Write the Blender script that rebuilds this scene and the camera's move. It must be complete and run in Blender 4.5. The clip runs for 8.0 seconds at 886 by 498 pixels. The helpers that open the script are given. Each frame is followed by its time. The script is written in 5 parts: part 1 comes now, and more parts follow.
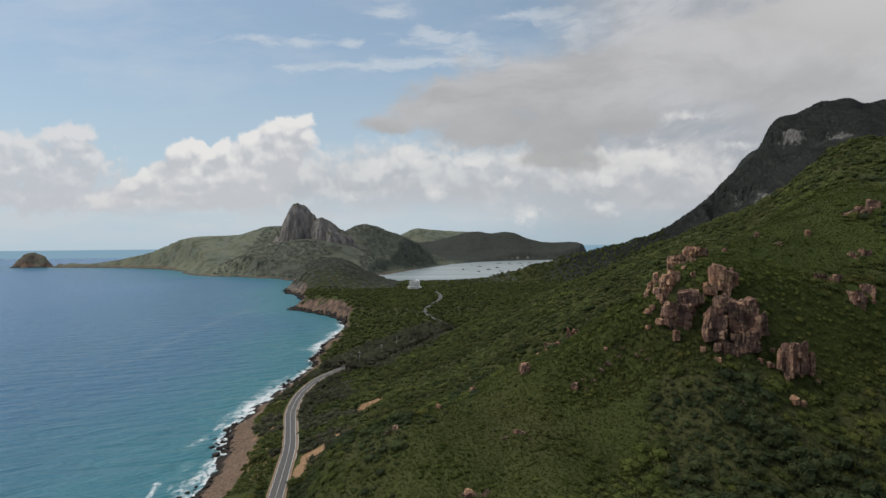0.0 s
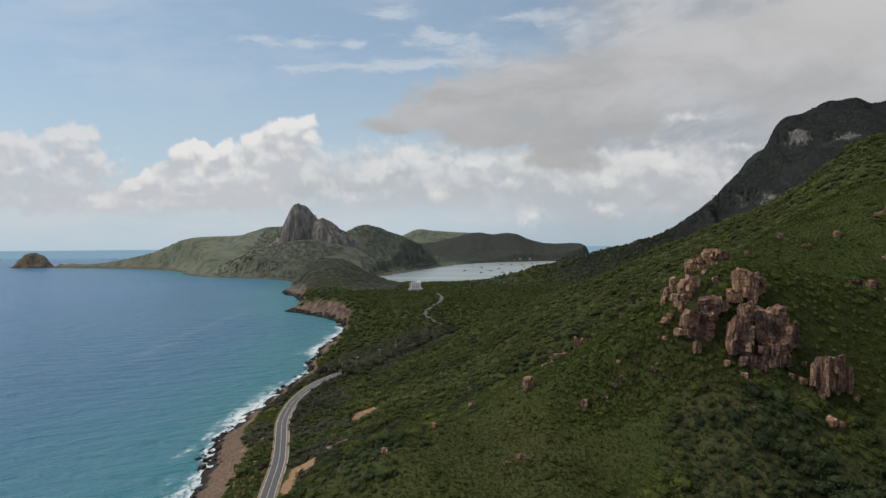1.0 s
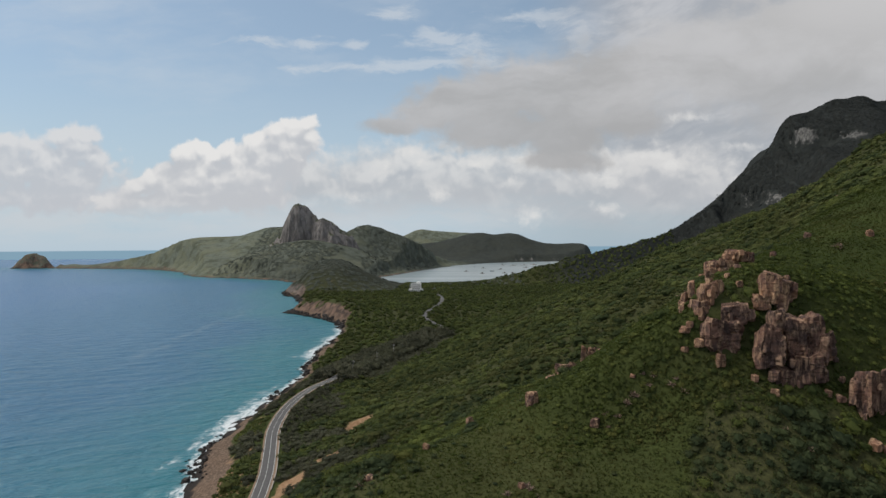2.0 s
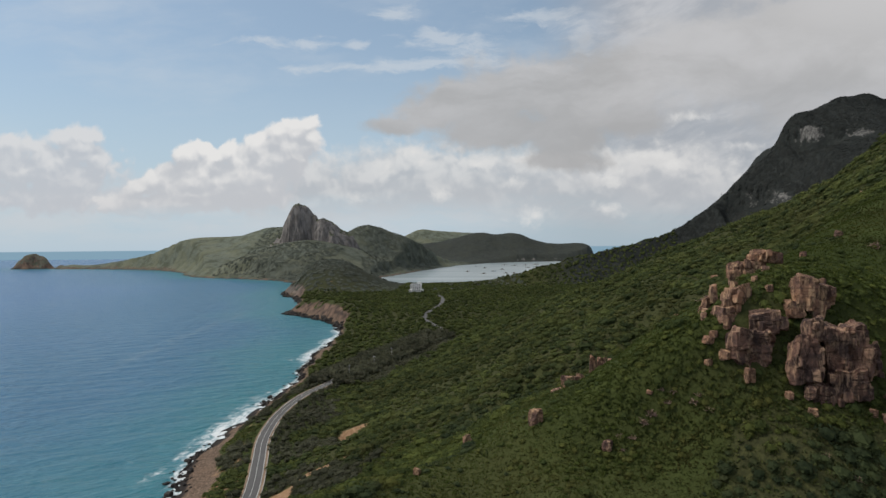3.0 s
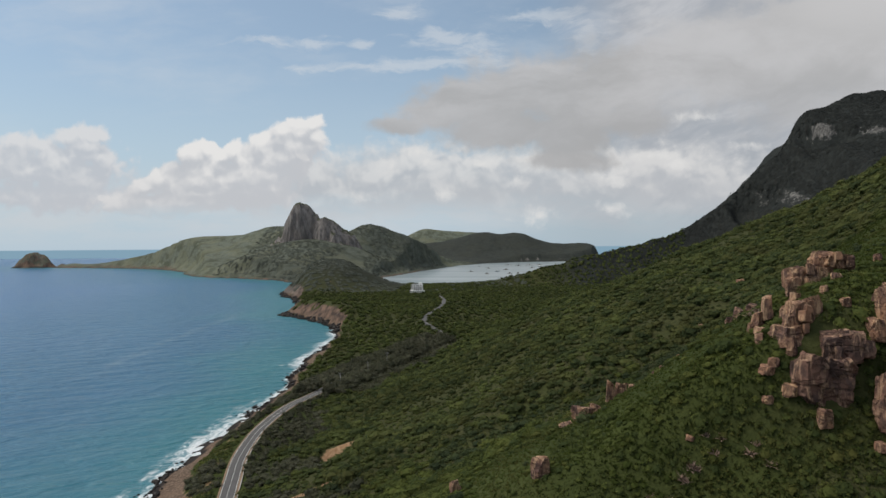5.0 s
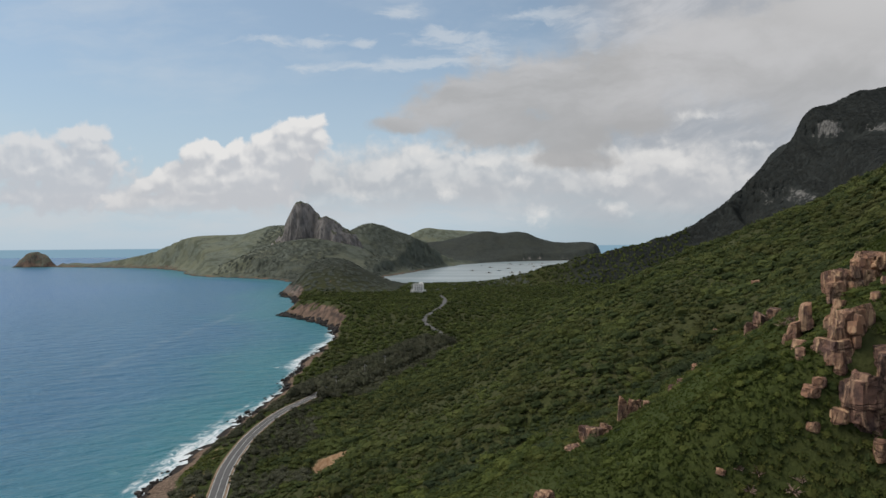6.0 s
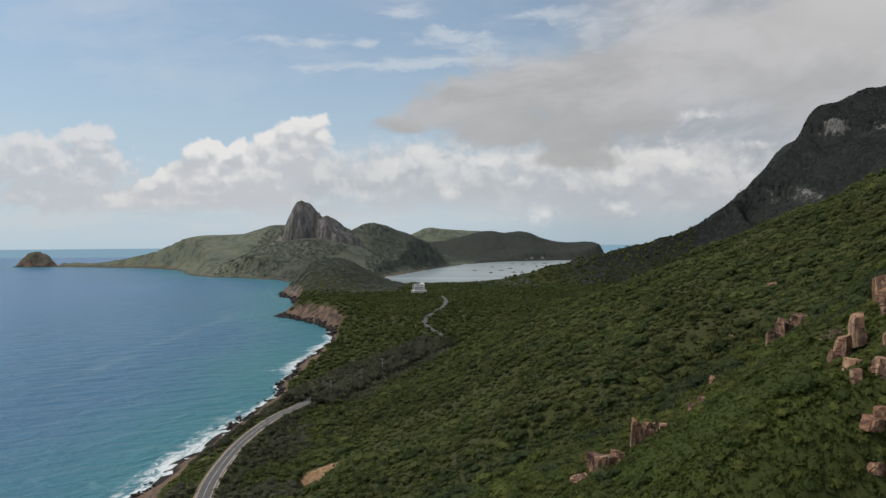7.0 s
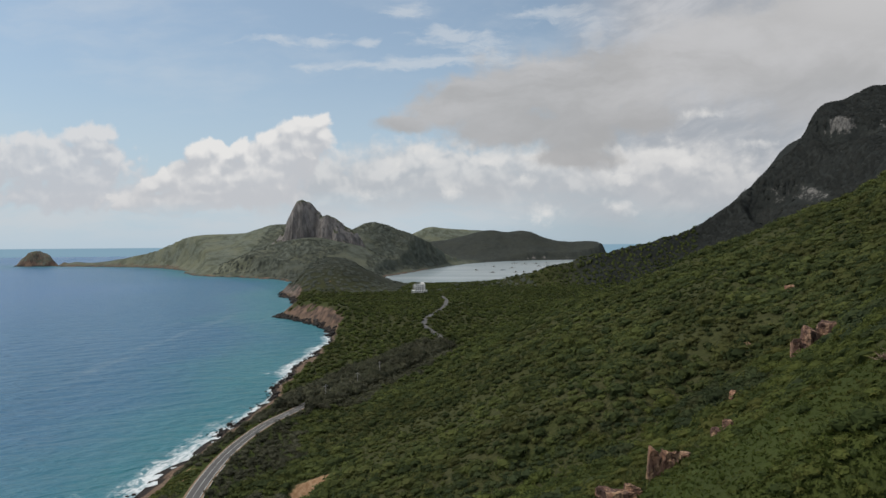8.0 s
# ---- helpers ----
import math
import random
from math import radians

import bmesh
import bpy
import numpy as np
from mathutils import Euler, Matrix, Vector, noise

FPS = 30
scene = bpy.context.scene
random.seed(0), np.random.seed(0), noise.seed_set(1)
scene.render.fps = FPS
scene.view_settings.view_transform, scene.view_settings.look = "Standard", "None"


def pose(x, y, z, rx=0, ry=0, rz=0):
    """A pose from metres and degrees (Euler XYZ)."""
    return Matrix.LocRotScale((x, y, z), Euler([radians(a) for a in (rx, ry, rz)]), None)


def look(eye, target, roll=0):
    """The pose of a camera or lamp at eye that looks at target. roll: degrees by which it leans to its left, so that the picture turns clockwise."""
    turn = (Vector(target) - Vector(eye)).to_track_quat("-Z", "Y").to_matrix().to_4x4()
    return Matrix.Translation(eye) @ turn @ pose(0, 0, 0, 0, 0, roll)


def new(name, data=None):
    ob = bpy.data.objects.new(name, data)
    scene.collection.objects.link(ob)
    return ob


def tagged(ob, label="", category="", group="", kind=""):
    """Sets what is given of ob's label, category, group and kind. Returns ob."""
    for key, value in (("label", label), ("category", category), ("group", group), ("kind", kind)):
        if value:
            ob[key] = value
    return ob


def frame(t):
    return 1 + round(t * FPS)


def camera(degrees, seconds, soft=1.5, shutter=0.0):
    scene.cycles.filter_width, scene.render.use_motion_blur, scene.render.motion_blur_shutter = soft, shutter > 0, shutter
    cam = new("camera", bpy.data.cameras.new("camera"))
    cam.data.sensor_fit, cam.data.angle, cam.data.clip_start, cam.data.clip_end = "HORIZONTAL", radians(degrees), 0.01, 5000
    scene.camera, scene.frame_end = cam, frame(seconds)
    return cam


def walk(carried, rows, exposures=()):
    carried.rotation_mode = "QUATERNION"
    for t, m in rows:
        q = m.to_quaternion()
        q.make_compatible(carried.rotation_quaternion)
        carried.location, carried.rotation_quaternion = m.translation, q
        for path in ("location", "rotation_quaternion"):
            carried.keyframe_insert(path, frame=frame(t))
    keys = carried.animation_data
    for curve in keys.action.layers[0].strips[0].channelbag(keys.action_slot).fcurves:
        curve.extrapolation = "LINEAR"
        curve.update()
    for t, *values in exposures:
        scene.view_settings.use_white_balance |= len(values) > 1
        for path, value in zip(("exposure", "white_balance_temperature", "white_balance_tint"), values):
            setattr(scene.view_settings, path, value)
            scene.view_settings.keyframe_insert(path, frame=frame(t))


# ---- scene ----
cam = camera(71.7, 8.0)
PATH = [
    (0, (-4.259, -13.437, 95.873), (-4.301, -11.437, 95.853), -0.6),
    (0.5, (-3.683, -6.313, 95.946), (-3.728, -4.314, 95.927), -0.5),
    (1, (-3.083, 1.283, 95.991), (-3.132, 3.283, 95.974), -0.5),
    (1.5, (-2.389, 8.583, 96.008), (-2.441, 10.582, 95.992), -0.5),
    (3, (-0.452, 29.857, 95.942), (-0.512, 31.856, 95.926), -0.6),
    (3.5, (0.198, 36.575, 95.863), (0.135, 38.574, 95.846), -0.6),
    (4, (1.001, 43.42, 95.844), (0.934, 45.419, 95.828), -0.6),
    (4.5, (1.861, 49.852, 95.852), (1.791, 51.851, 95.836), -0.5),
    (6, (3.919, 69.048, 95.888), (3.839, 71.046, 95.868), -0.5),
    (6.5, (4.739, 75.514, 95.815), (4.655, 77.512, 95.795), -0.5),
    (7, (5.598, 82.151, 95.863), (5.51, 84.149, 95.842), -0.5),
    (7.5, (6.319, 88.101, 95.982), (6.228, 90.099, 95.959), -0.6),
    (8, (6.865, 94.148, 96.104), (6.771, 96.146, 96.081), -0.5),
]
walk(cam, [(t, look(eye, target, roll)) for t, eye, target, roll in PATH])

# ---------------------------------------------------------------- world and sun
SUN_EL, SUN_AZ = radians(52), radians(-88)          # azimuth from +y, clockwise


class Nodes:
    """Short hand for a node tree."""

    def __init__(self, tree):
        self.tree = tree
        tree.nodes.clear()

    def node(self, kind, **sets):
        n = self.tree.nodes.new(kind)
        for key, value in sets.items():
            setattr(n, key, value)
        return n

    def put(self, socket, value):
        if hasattr(value, "is_output"):
            self.tree.links.new(value, socket)
        else:
            socket.default_value = value

    def math(self, op, a, b=0.0, c=0.0, clamp=False):
        n = self.node("ShaderNodeMath", operation=op, use_clamp=clamp)
        for s, v in zip(n.inputs, (a, b, c)):
            self.put(s, v)
        return n.outputs[0]

    def vec(self, op, a, b=(0, 0, 0)):
        n = self.node("ShaderNodeVectorMath", operation=op)
        self.put(n.inputs[0], a)
        self.put(n.inputs[1], b)
        return n.outputs["Value" if op in ("DOT_PRODUCT", "LENGTH") else "Vector"]

    def ramp(self, v, lo, hi, a=0.0, b=1.0):
        n = self.node("ShaderNodeMapRange", interpolation_type="SMOOTHSTEP")
        for s, x in zip(n.inputs, (v, lo, hi, a, b)):
            self.put(s, x)
        return n.outputs[0]

    def mix(self, f, a, b, blend="MIX"):
        n = self.node("ShaderNodeMix", data_type="RGBA", blend_type=blend)
        self.put(n.inputs[0], f)
        self.put(n.inputs[6], a if hasattr(a, "is_output") else (*a, 1))
        self.put(n.inputs[7], b if hasattr(b, "is_output") else (*b, 1))
        return n.outputs[2]

    def noise(self, v, scale, detail=4.0, rough=0.55, distort=0.0):
        n = self.node("ShaderNodeTexNoise")
        self.put(n.inputs["Vector"], v)
        for key, x in (("Scale", scale), ("Detail", detail), ("Roughness", rough), ("Distortion", distort)):
            self.put(n.inputs[key], x)
        return n.outputs["Fac"]

    def scaled(self, v, s):
        return self.vec("MULTIPLY", v, s)


def build_world():
    world = bpy.data.worlds.new("sky")
    scene.world = world
    world.use_nodes = True
    n = Nodes(world.node_tree)
    sky = n.node("ShaderNodeTexSky", sky_type="NISHITA", sun_disc=False, sun_elevation=SUN_EL, sun_rotation=SUN_AZ,
                 air_density=1.0, dust_density=1.5, ozone_density=1.0)
    d = n.node("ShaderNodeTexCoord").outputs["Generated"]
    sep = n.node("ShaderNodeSeparateXYZ")
    n.put(sep.inputs[0], d)
    x, y, z = sep.outputs
    fwd = n.math("MAXIMUM", n.math("ABSOLUTE", y), 0.12)
    u0, v0 = n.math("DIVIDE", x, fwd), n.math("DIVIDE", z, fwd)
    comb = n.node("ShaderNodeCombineXYZ")
    n.put(comb.inputs[0], u0), n.put(comb.inputs[1], v0)
    uv = comb.outputs[0]
    warp = n.node("ShaderNodeTexNoise")
    n.put(warp.inputs["Vector"], uv)
    for key, val in (("Scale", 9.0), ("Detail", 5.0), ("Roughness", 0.6)):
        n.put(warp.inputs[key], val)
    w = n.vec("MULTIPLY", n.vec("SUBTRACT", warp.outputs["Color"], (0.5, 0.5, 0.5)), (0.05, 0.04, 0))
    uvw = n.vec("ADD", uv, w)

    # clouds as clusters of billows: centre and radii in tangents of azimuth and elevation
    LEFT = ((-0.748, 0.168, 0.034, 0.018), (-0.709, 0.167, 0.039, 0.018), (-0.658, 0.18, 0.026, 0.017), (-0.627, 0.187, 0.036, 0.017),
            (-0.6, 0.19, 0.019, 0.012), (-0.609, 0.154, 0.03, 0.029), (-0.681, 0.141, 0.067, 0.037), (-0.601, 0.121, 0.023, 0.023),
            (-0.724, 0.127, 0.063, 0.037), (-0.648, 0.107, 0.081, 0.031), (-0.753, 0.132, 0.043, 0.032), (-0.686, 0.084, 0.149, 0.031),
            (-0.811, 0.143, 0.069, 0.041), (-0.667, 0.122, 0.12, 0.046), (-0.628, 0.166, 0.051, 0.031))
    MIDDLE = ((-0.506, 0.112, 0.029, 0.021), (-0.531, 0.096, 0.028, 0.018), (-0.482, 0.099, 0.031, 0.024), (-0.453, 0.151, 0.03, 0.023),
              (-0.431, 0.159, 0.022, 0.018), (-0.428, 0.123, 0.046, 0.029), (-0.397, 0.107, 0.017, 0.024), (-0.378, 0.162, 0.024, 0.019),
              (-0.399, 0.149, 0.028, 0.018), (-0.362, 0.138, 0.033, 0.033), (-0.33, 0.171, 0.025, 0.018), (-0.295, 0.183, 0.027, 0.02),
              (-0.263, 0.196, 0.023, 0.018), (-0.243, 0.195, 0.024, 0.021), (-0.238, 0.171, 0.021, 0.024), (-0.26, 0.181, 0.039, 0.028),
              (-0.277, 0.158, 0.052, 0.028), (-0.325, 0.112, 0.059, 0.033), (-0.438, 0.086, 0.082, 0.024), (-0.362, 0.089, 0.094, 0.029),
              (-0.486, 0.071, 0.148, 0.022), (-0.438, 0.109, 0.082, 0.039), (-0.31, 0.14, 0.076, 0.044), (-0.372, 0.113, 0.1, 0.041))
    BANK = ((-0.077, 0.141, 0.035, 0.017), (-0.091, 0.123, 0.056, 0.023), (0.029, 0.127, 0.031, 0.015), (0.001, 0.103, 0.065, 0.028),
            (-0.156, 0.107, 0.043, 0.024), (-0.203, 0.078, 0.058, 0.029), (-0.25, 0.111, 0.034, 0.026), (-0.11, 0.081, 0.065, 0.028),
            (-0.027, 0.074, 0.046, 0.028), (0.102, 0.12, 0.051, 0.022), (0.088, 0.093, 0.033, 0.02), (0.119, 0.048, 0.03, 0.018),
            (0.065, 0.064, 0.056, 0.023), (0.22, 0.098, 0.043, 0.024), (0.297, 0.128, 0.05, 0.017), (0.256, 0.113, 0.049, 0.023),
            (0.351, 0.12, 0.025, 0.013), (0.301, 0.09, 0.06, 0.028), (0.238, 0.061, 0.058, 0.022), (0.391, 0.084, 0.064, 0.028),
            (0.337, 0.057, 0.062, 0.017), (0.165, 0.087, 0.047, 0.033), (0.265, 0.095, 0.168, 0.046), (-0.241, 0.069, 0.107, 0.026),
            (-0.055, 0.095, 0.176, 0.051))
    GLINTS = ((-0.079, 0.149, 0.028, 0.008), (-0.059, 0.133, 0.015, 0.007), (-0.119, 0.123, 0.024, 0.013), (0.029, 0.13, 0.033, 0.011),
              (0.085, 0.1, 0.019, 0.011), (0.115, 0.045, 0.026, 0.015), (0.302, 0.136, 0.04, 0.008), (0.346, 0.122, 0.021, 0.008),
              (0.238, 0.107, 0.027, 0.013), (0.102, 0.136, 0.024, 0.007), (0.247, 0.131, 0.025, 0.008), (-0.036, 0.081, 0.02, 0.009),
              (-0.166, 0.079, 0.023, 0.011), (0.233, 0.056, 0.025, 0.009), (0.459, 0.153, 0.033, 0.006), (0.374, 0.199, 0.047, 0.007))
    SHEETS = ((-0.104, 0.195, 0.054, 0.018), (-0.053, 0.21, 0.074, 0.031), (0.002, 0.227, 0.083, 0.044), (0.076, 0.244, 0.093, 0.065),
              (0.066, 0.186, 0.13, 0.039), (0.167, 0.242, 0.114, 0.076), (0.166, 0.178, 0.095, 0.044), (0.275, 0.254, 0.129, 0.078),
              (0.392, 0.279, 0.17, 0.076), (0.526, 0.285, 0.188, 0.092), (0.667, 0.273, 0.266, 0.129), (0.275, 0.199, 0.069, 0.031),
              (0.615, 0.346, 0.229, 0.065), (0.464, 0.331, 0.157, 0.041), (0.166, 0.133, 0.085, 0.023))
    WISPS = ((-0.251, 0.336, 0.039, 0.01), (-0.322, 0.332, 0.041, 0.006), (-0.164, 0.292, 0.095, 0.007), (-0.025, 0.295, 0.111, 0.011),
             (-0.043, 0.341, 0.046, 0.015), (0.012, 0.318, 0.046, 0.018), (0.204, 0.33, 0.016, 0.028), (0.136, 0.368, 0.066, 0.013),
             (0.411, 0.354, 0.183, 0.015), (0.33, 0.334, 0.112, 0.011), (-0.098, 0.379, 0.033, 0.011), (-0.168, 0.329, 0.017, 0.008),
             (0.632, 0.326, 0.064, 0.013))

    def field(at, cells, soft=0.2):
        best = None
        for cu, cv, ru, rv in cells:
            e = n.vec("LENGTH", n.vec("MULTIPLY", n.vec("SUBTRACT", at, (cu, cv, 0)), (1 / ru, 1 / rv, 0)))
            best = e if best is None else n.math("SMOOTH_MIN", best, e, soft)
        return n.math("SUBTRACT", 1.0, best)

    def plus(a, b, k=1.0):
        return n.math("ADD", a, n.math("MULTIPLY", b, k))

    def about(v):
        return n.math("SUBTRACT", v, 0.5)

    clear = n.vec("MULTIPLY", sky.outputs[0], (0.098, 0.110, 0.113))
    haze = n.ramp(v0, -0.02, 0.38, 0.92, 0.35)
    col = n.mix(haze, clear, n.mix(n.ramp(u0, -0.1, 0.25), (0.49, 0.60, 0.69), (0.40, 0.495, 0.565)))
    # thin high streaks
    st = n.noise(n.vec("MULTIPLY", uvw, (13.0, 46.0, 1)), 1.0, 8.0, 0.66, 0.4)
    thin = n.noise(n.vec("MULTIPLY", uvw, (2.6, 9.0, 1)), 1.0, 6.0, 0.6)
    veil = n.math("MULTIPLY", n.ramp(thin, 0.45, 0.75), n.ramp(v0, 0.12, 0.3))
    col = n.mix(n.math("MULTIPLY", veil, 0.35), col, (0.62, 0.66, 0.70))
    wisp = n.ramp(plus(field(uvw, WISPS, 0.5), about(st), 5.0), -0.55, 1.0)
    col = n.mix(n.math("MULTIPLY", wisp, 0.5), col, (0.65, 0.68, 0.71))
    # a low veil of pale cloud towards the horizon, with bluish gaps
    veil_n = n.noise(n.vec("MULTIPLY", uvw, (5.0, 19.0, 1)), 1.0, 7.0, 0.6)
    veil = n.math("MULTIPLY", n.ramp(v0, 0.15, 0.07), n.ramp(veil_n, 0.3, 0.6))
    veil = n.math("MULTIPLY", veil, n.ramp(v0, -0.01, 0.05))
    col = n.mix(n.math("MULTIPLY", veil, 0.8), col, n.mix(n.ramp(u0, 0.0, 0.25), (0.57, 0.61, 0.645), (0.45, 0.49, 0.53)))
    # broken light cloud beneath the sheet, over the mountain
    lean = n.node("ShaderNodeCombineXYZ")
    n.put(lean.inputs[1], n.math("MULTIPLY", u0, -5.0))
    drift = n.noise(n.vec("ADD", n.vec("MULTIPLY", uvw, (5.0, 15.0, 1)), lean.outputs[0]), 1.0, 7.0, 0.6, 0.25)
    tone = n.mix(n.ramp(drift, 0.38, 0.62), (0.385, 0.405, 0.44), (0.545, 0.55, 0.57))
    col = n.mix(n.math("MULTIPLY", n.math("MULTIPLY", n.ramp(u0, 0.1, 0.3), n.ramp(v0, 0.0, 0.1)), 0.9), col, tone)

    # cumulus, lit from above by the slope of its own billows
    def heap(at, cells, rough, detail):
        b1 = n.noise(at, 30.0, detail, 0.6)
        b2 = n.node("ShaderNodeTexVoronoi", feature="SMOOTH_F1")
        n.put(b2.inputs["Vector"], at), n.put(b2.inputs["Scale"], 58.0), n.put(b2.inputs["Smoothness"], 0.7)
        puff = n.math("SUBTRACT", 0.42, b2.outputs["Distance"])
        return plus(plus(field(at, cells, 0.45), about(b1), rough), puff, 0.4)

    def pile(col, cells, rough, edge, shade, light, amount, span):
        c0 = heap(uvw, cells, rough, 9.0)
        c1, c2, c3 = (heap(n.vec("ADD", uvw, d), cells, rough, 2.5) for d in ((0, 0, 0), (0.003, 0.008, 0), (0.008, 0.028, 0)))
        cover = n.math("MULTIPLY", n.ramp(c0, edge[0], edge[1]), n.ramp(plus(v0, about(veil_n), 0.05), *span))
        slope = plus(plus(n.math("SUBTRACT", c1, c3), n.math("SUBTRACT", c1, c2), 0.6), n.math("SUBTRACT", c0, c1), 0.12)
        lit = n.math("MULTIPLY", n.ramp(slope, -0.35, 1.15), n.ramp(v0, 0.05, 0.15, 0.45, 1.0))
        return n.mix(n.math("MULTIPLY", cover, amount), col, n.mix(lit, shade, light))

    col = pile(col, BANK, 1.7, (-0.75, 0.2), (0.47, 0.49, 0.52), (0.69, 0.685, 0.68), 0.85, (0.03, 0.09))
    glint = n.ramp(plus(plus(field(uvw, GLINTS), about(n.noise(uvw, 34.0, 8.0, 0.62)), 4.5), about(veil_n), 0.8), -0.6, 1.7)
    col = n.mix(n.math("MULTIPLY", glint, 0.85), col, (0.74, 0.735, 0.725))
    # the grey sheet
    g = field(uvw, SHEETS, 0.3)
    gn = n.noise(n.vec("MULTIPLY", uvw, (1.0, 2.2, 1)), 7.0, 7.0, 0.58)
    gmask = n.ramp(plus(plus(g, about(gn), 1.2), about(n.noise(uvw, 26.0, 6.0, 0.6)), 0.9), -0.25, 0.48)
    gn2 = n.noise(n.vec("MULTIPLY", uvw, (1.0, 2.4, 1)), 4.0, 8.0, 0.6, 0.3)
    gcol = n.mix(n.ramp(gn2, 0.36, 0.66), (0.415, 0.415, 0.418), (0.525, 0.525, 0.535))
    gcol = n.mix(n.math("MULTIPLY", n.ramp(v0, 0.23, 0.17), 0.5), gcol, (0.385, 0.385, 0.39))
    gcol = n.mix(n.math("MULTIPLY", n.math("MULTIPLY", n.ramp(u0, 0.3, 0.62), n.ramp(v0, 0.22, 0.4)), 0.8), gcol, (0.585, 0.58, 0.585))
    gcol = n.mix(n.math("MULTIPLY", n.ramp(u0, 0.2, 0.5), n.ramp(v0, 0.3, 0.2, 0.0, 0.4)), gcol, (0.41, 0.425, 0.45))
    col = n.mix(n.math("MULTIPLY", gmask, 0.94), col, gcol)
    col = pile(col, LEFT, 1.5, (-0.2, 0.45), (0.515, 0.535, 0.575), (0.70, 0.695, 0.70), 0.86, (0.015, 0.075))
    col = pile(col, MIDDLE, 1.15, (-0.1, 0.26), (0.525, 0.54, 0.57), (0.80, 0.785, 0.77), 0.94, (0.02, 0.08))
    # behind the camera and overhead: an even broken cover
    front = n.math("MULTIPLY", n.ramp(y, 0.1, 0.45), n.ramp(z, 0.75, 0.5))
    rn = n.noise(d, 3.0, 6.0, 0.55)
    rest = n.mix(n.ramp(rn, 0.38, 0.6), (0.34, 0.45, 0.60), (0.60, 0.60, 0.62))
    col = n.mix(front, rest, col)
    # the sea beyond the far edge of the water sheet
    col = n.mix(n.ramp(v0, -0.0068, -0.0050), (0.225, 0.355, 0.455), col)
    bg = n.node("ShaderNodeBackground")
    n.put(bg.inputs[0], col)
    n.put(bg.inputs[1], 1.0)
    out = n.node("ShaderNodeOutputWorld")
    n.put(out.inputs[0], bg.outputs[0])


build_world()
sun = new("sun", bpy.data.lights.new("sun", "SUN"))
sun.data.energy, sun.data.angle, sun.data.color = 2.9, radians(28), (1.0, 0.93, 0.82)
sun.matrix_world = look((0, 0, 0), (-math.sin(SUN_AZ) * math.cos(SUN_EL), -math.cos(SUN_AZ) * math.cos(SUN_EL), -math.sin(SUN_EL)))
sun.location = (-300, 100, 600)


# ---------------------------------------------------------------- materials
def material(name):
    m = bpy.data.materials.new(name)
    m.use_nodes = True
    return m, Nodes(m.node_tree)


def finish(n, color, rough=0.9, bump=None, strength=0.5, distance=0.3, specular=0.3, metal=0.0):
    b = n.node("ShaderNodeBsdfPrincipled")
    n.put(b.inputs["Base Color"], color if hasattr(color, "is_output") else (*color, 1))
    n.put(b.inputs["Roughness"], rough)
    n.put(b.inputs["Specular IOR Level"], specular)
    n.put(b.inputs["Metallic"], metal)
    if bump is not None:
        bp = n.node("ShaderNodeBump")
        n.put(bp.inputs["Strength"], strength)
        n.put(bp.inputs["Distance"], distance)
        n.put(bp.inputs["Height"], bump)
        n.put(b.inputs["Normal"], bp.outputs[0])
    out = n.node("ShaderNodeOutputMaterial")
    n.put(out.inputs[0], b.outputs[0])
    return b


def where(n):
    return n.node("ShaderNodeNewGeometry").outputs["Position"]


def attr(n, name):
    return n.node("ShaderNodeAttribute", attribute_name=name).outputs["Fac"]


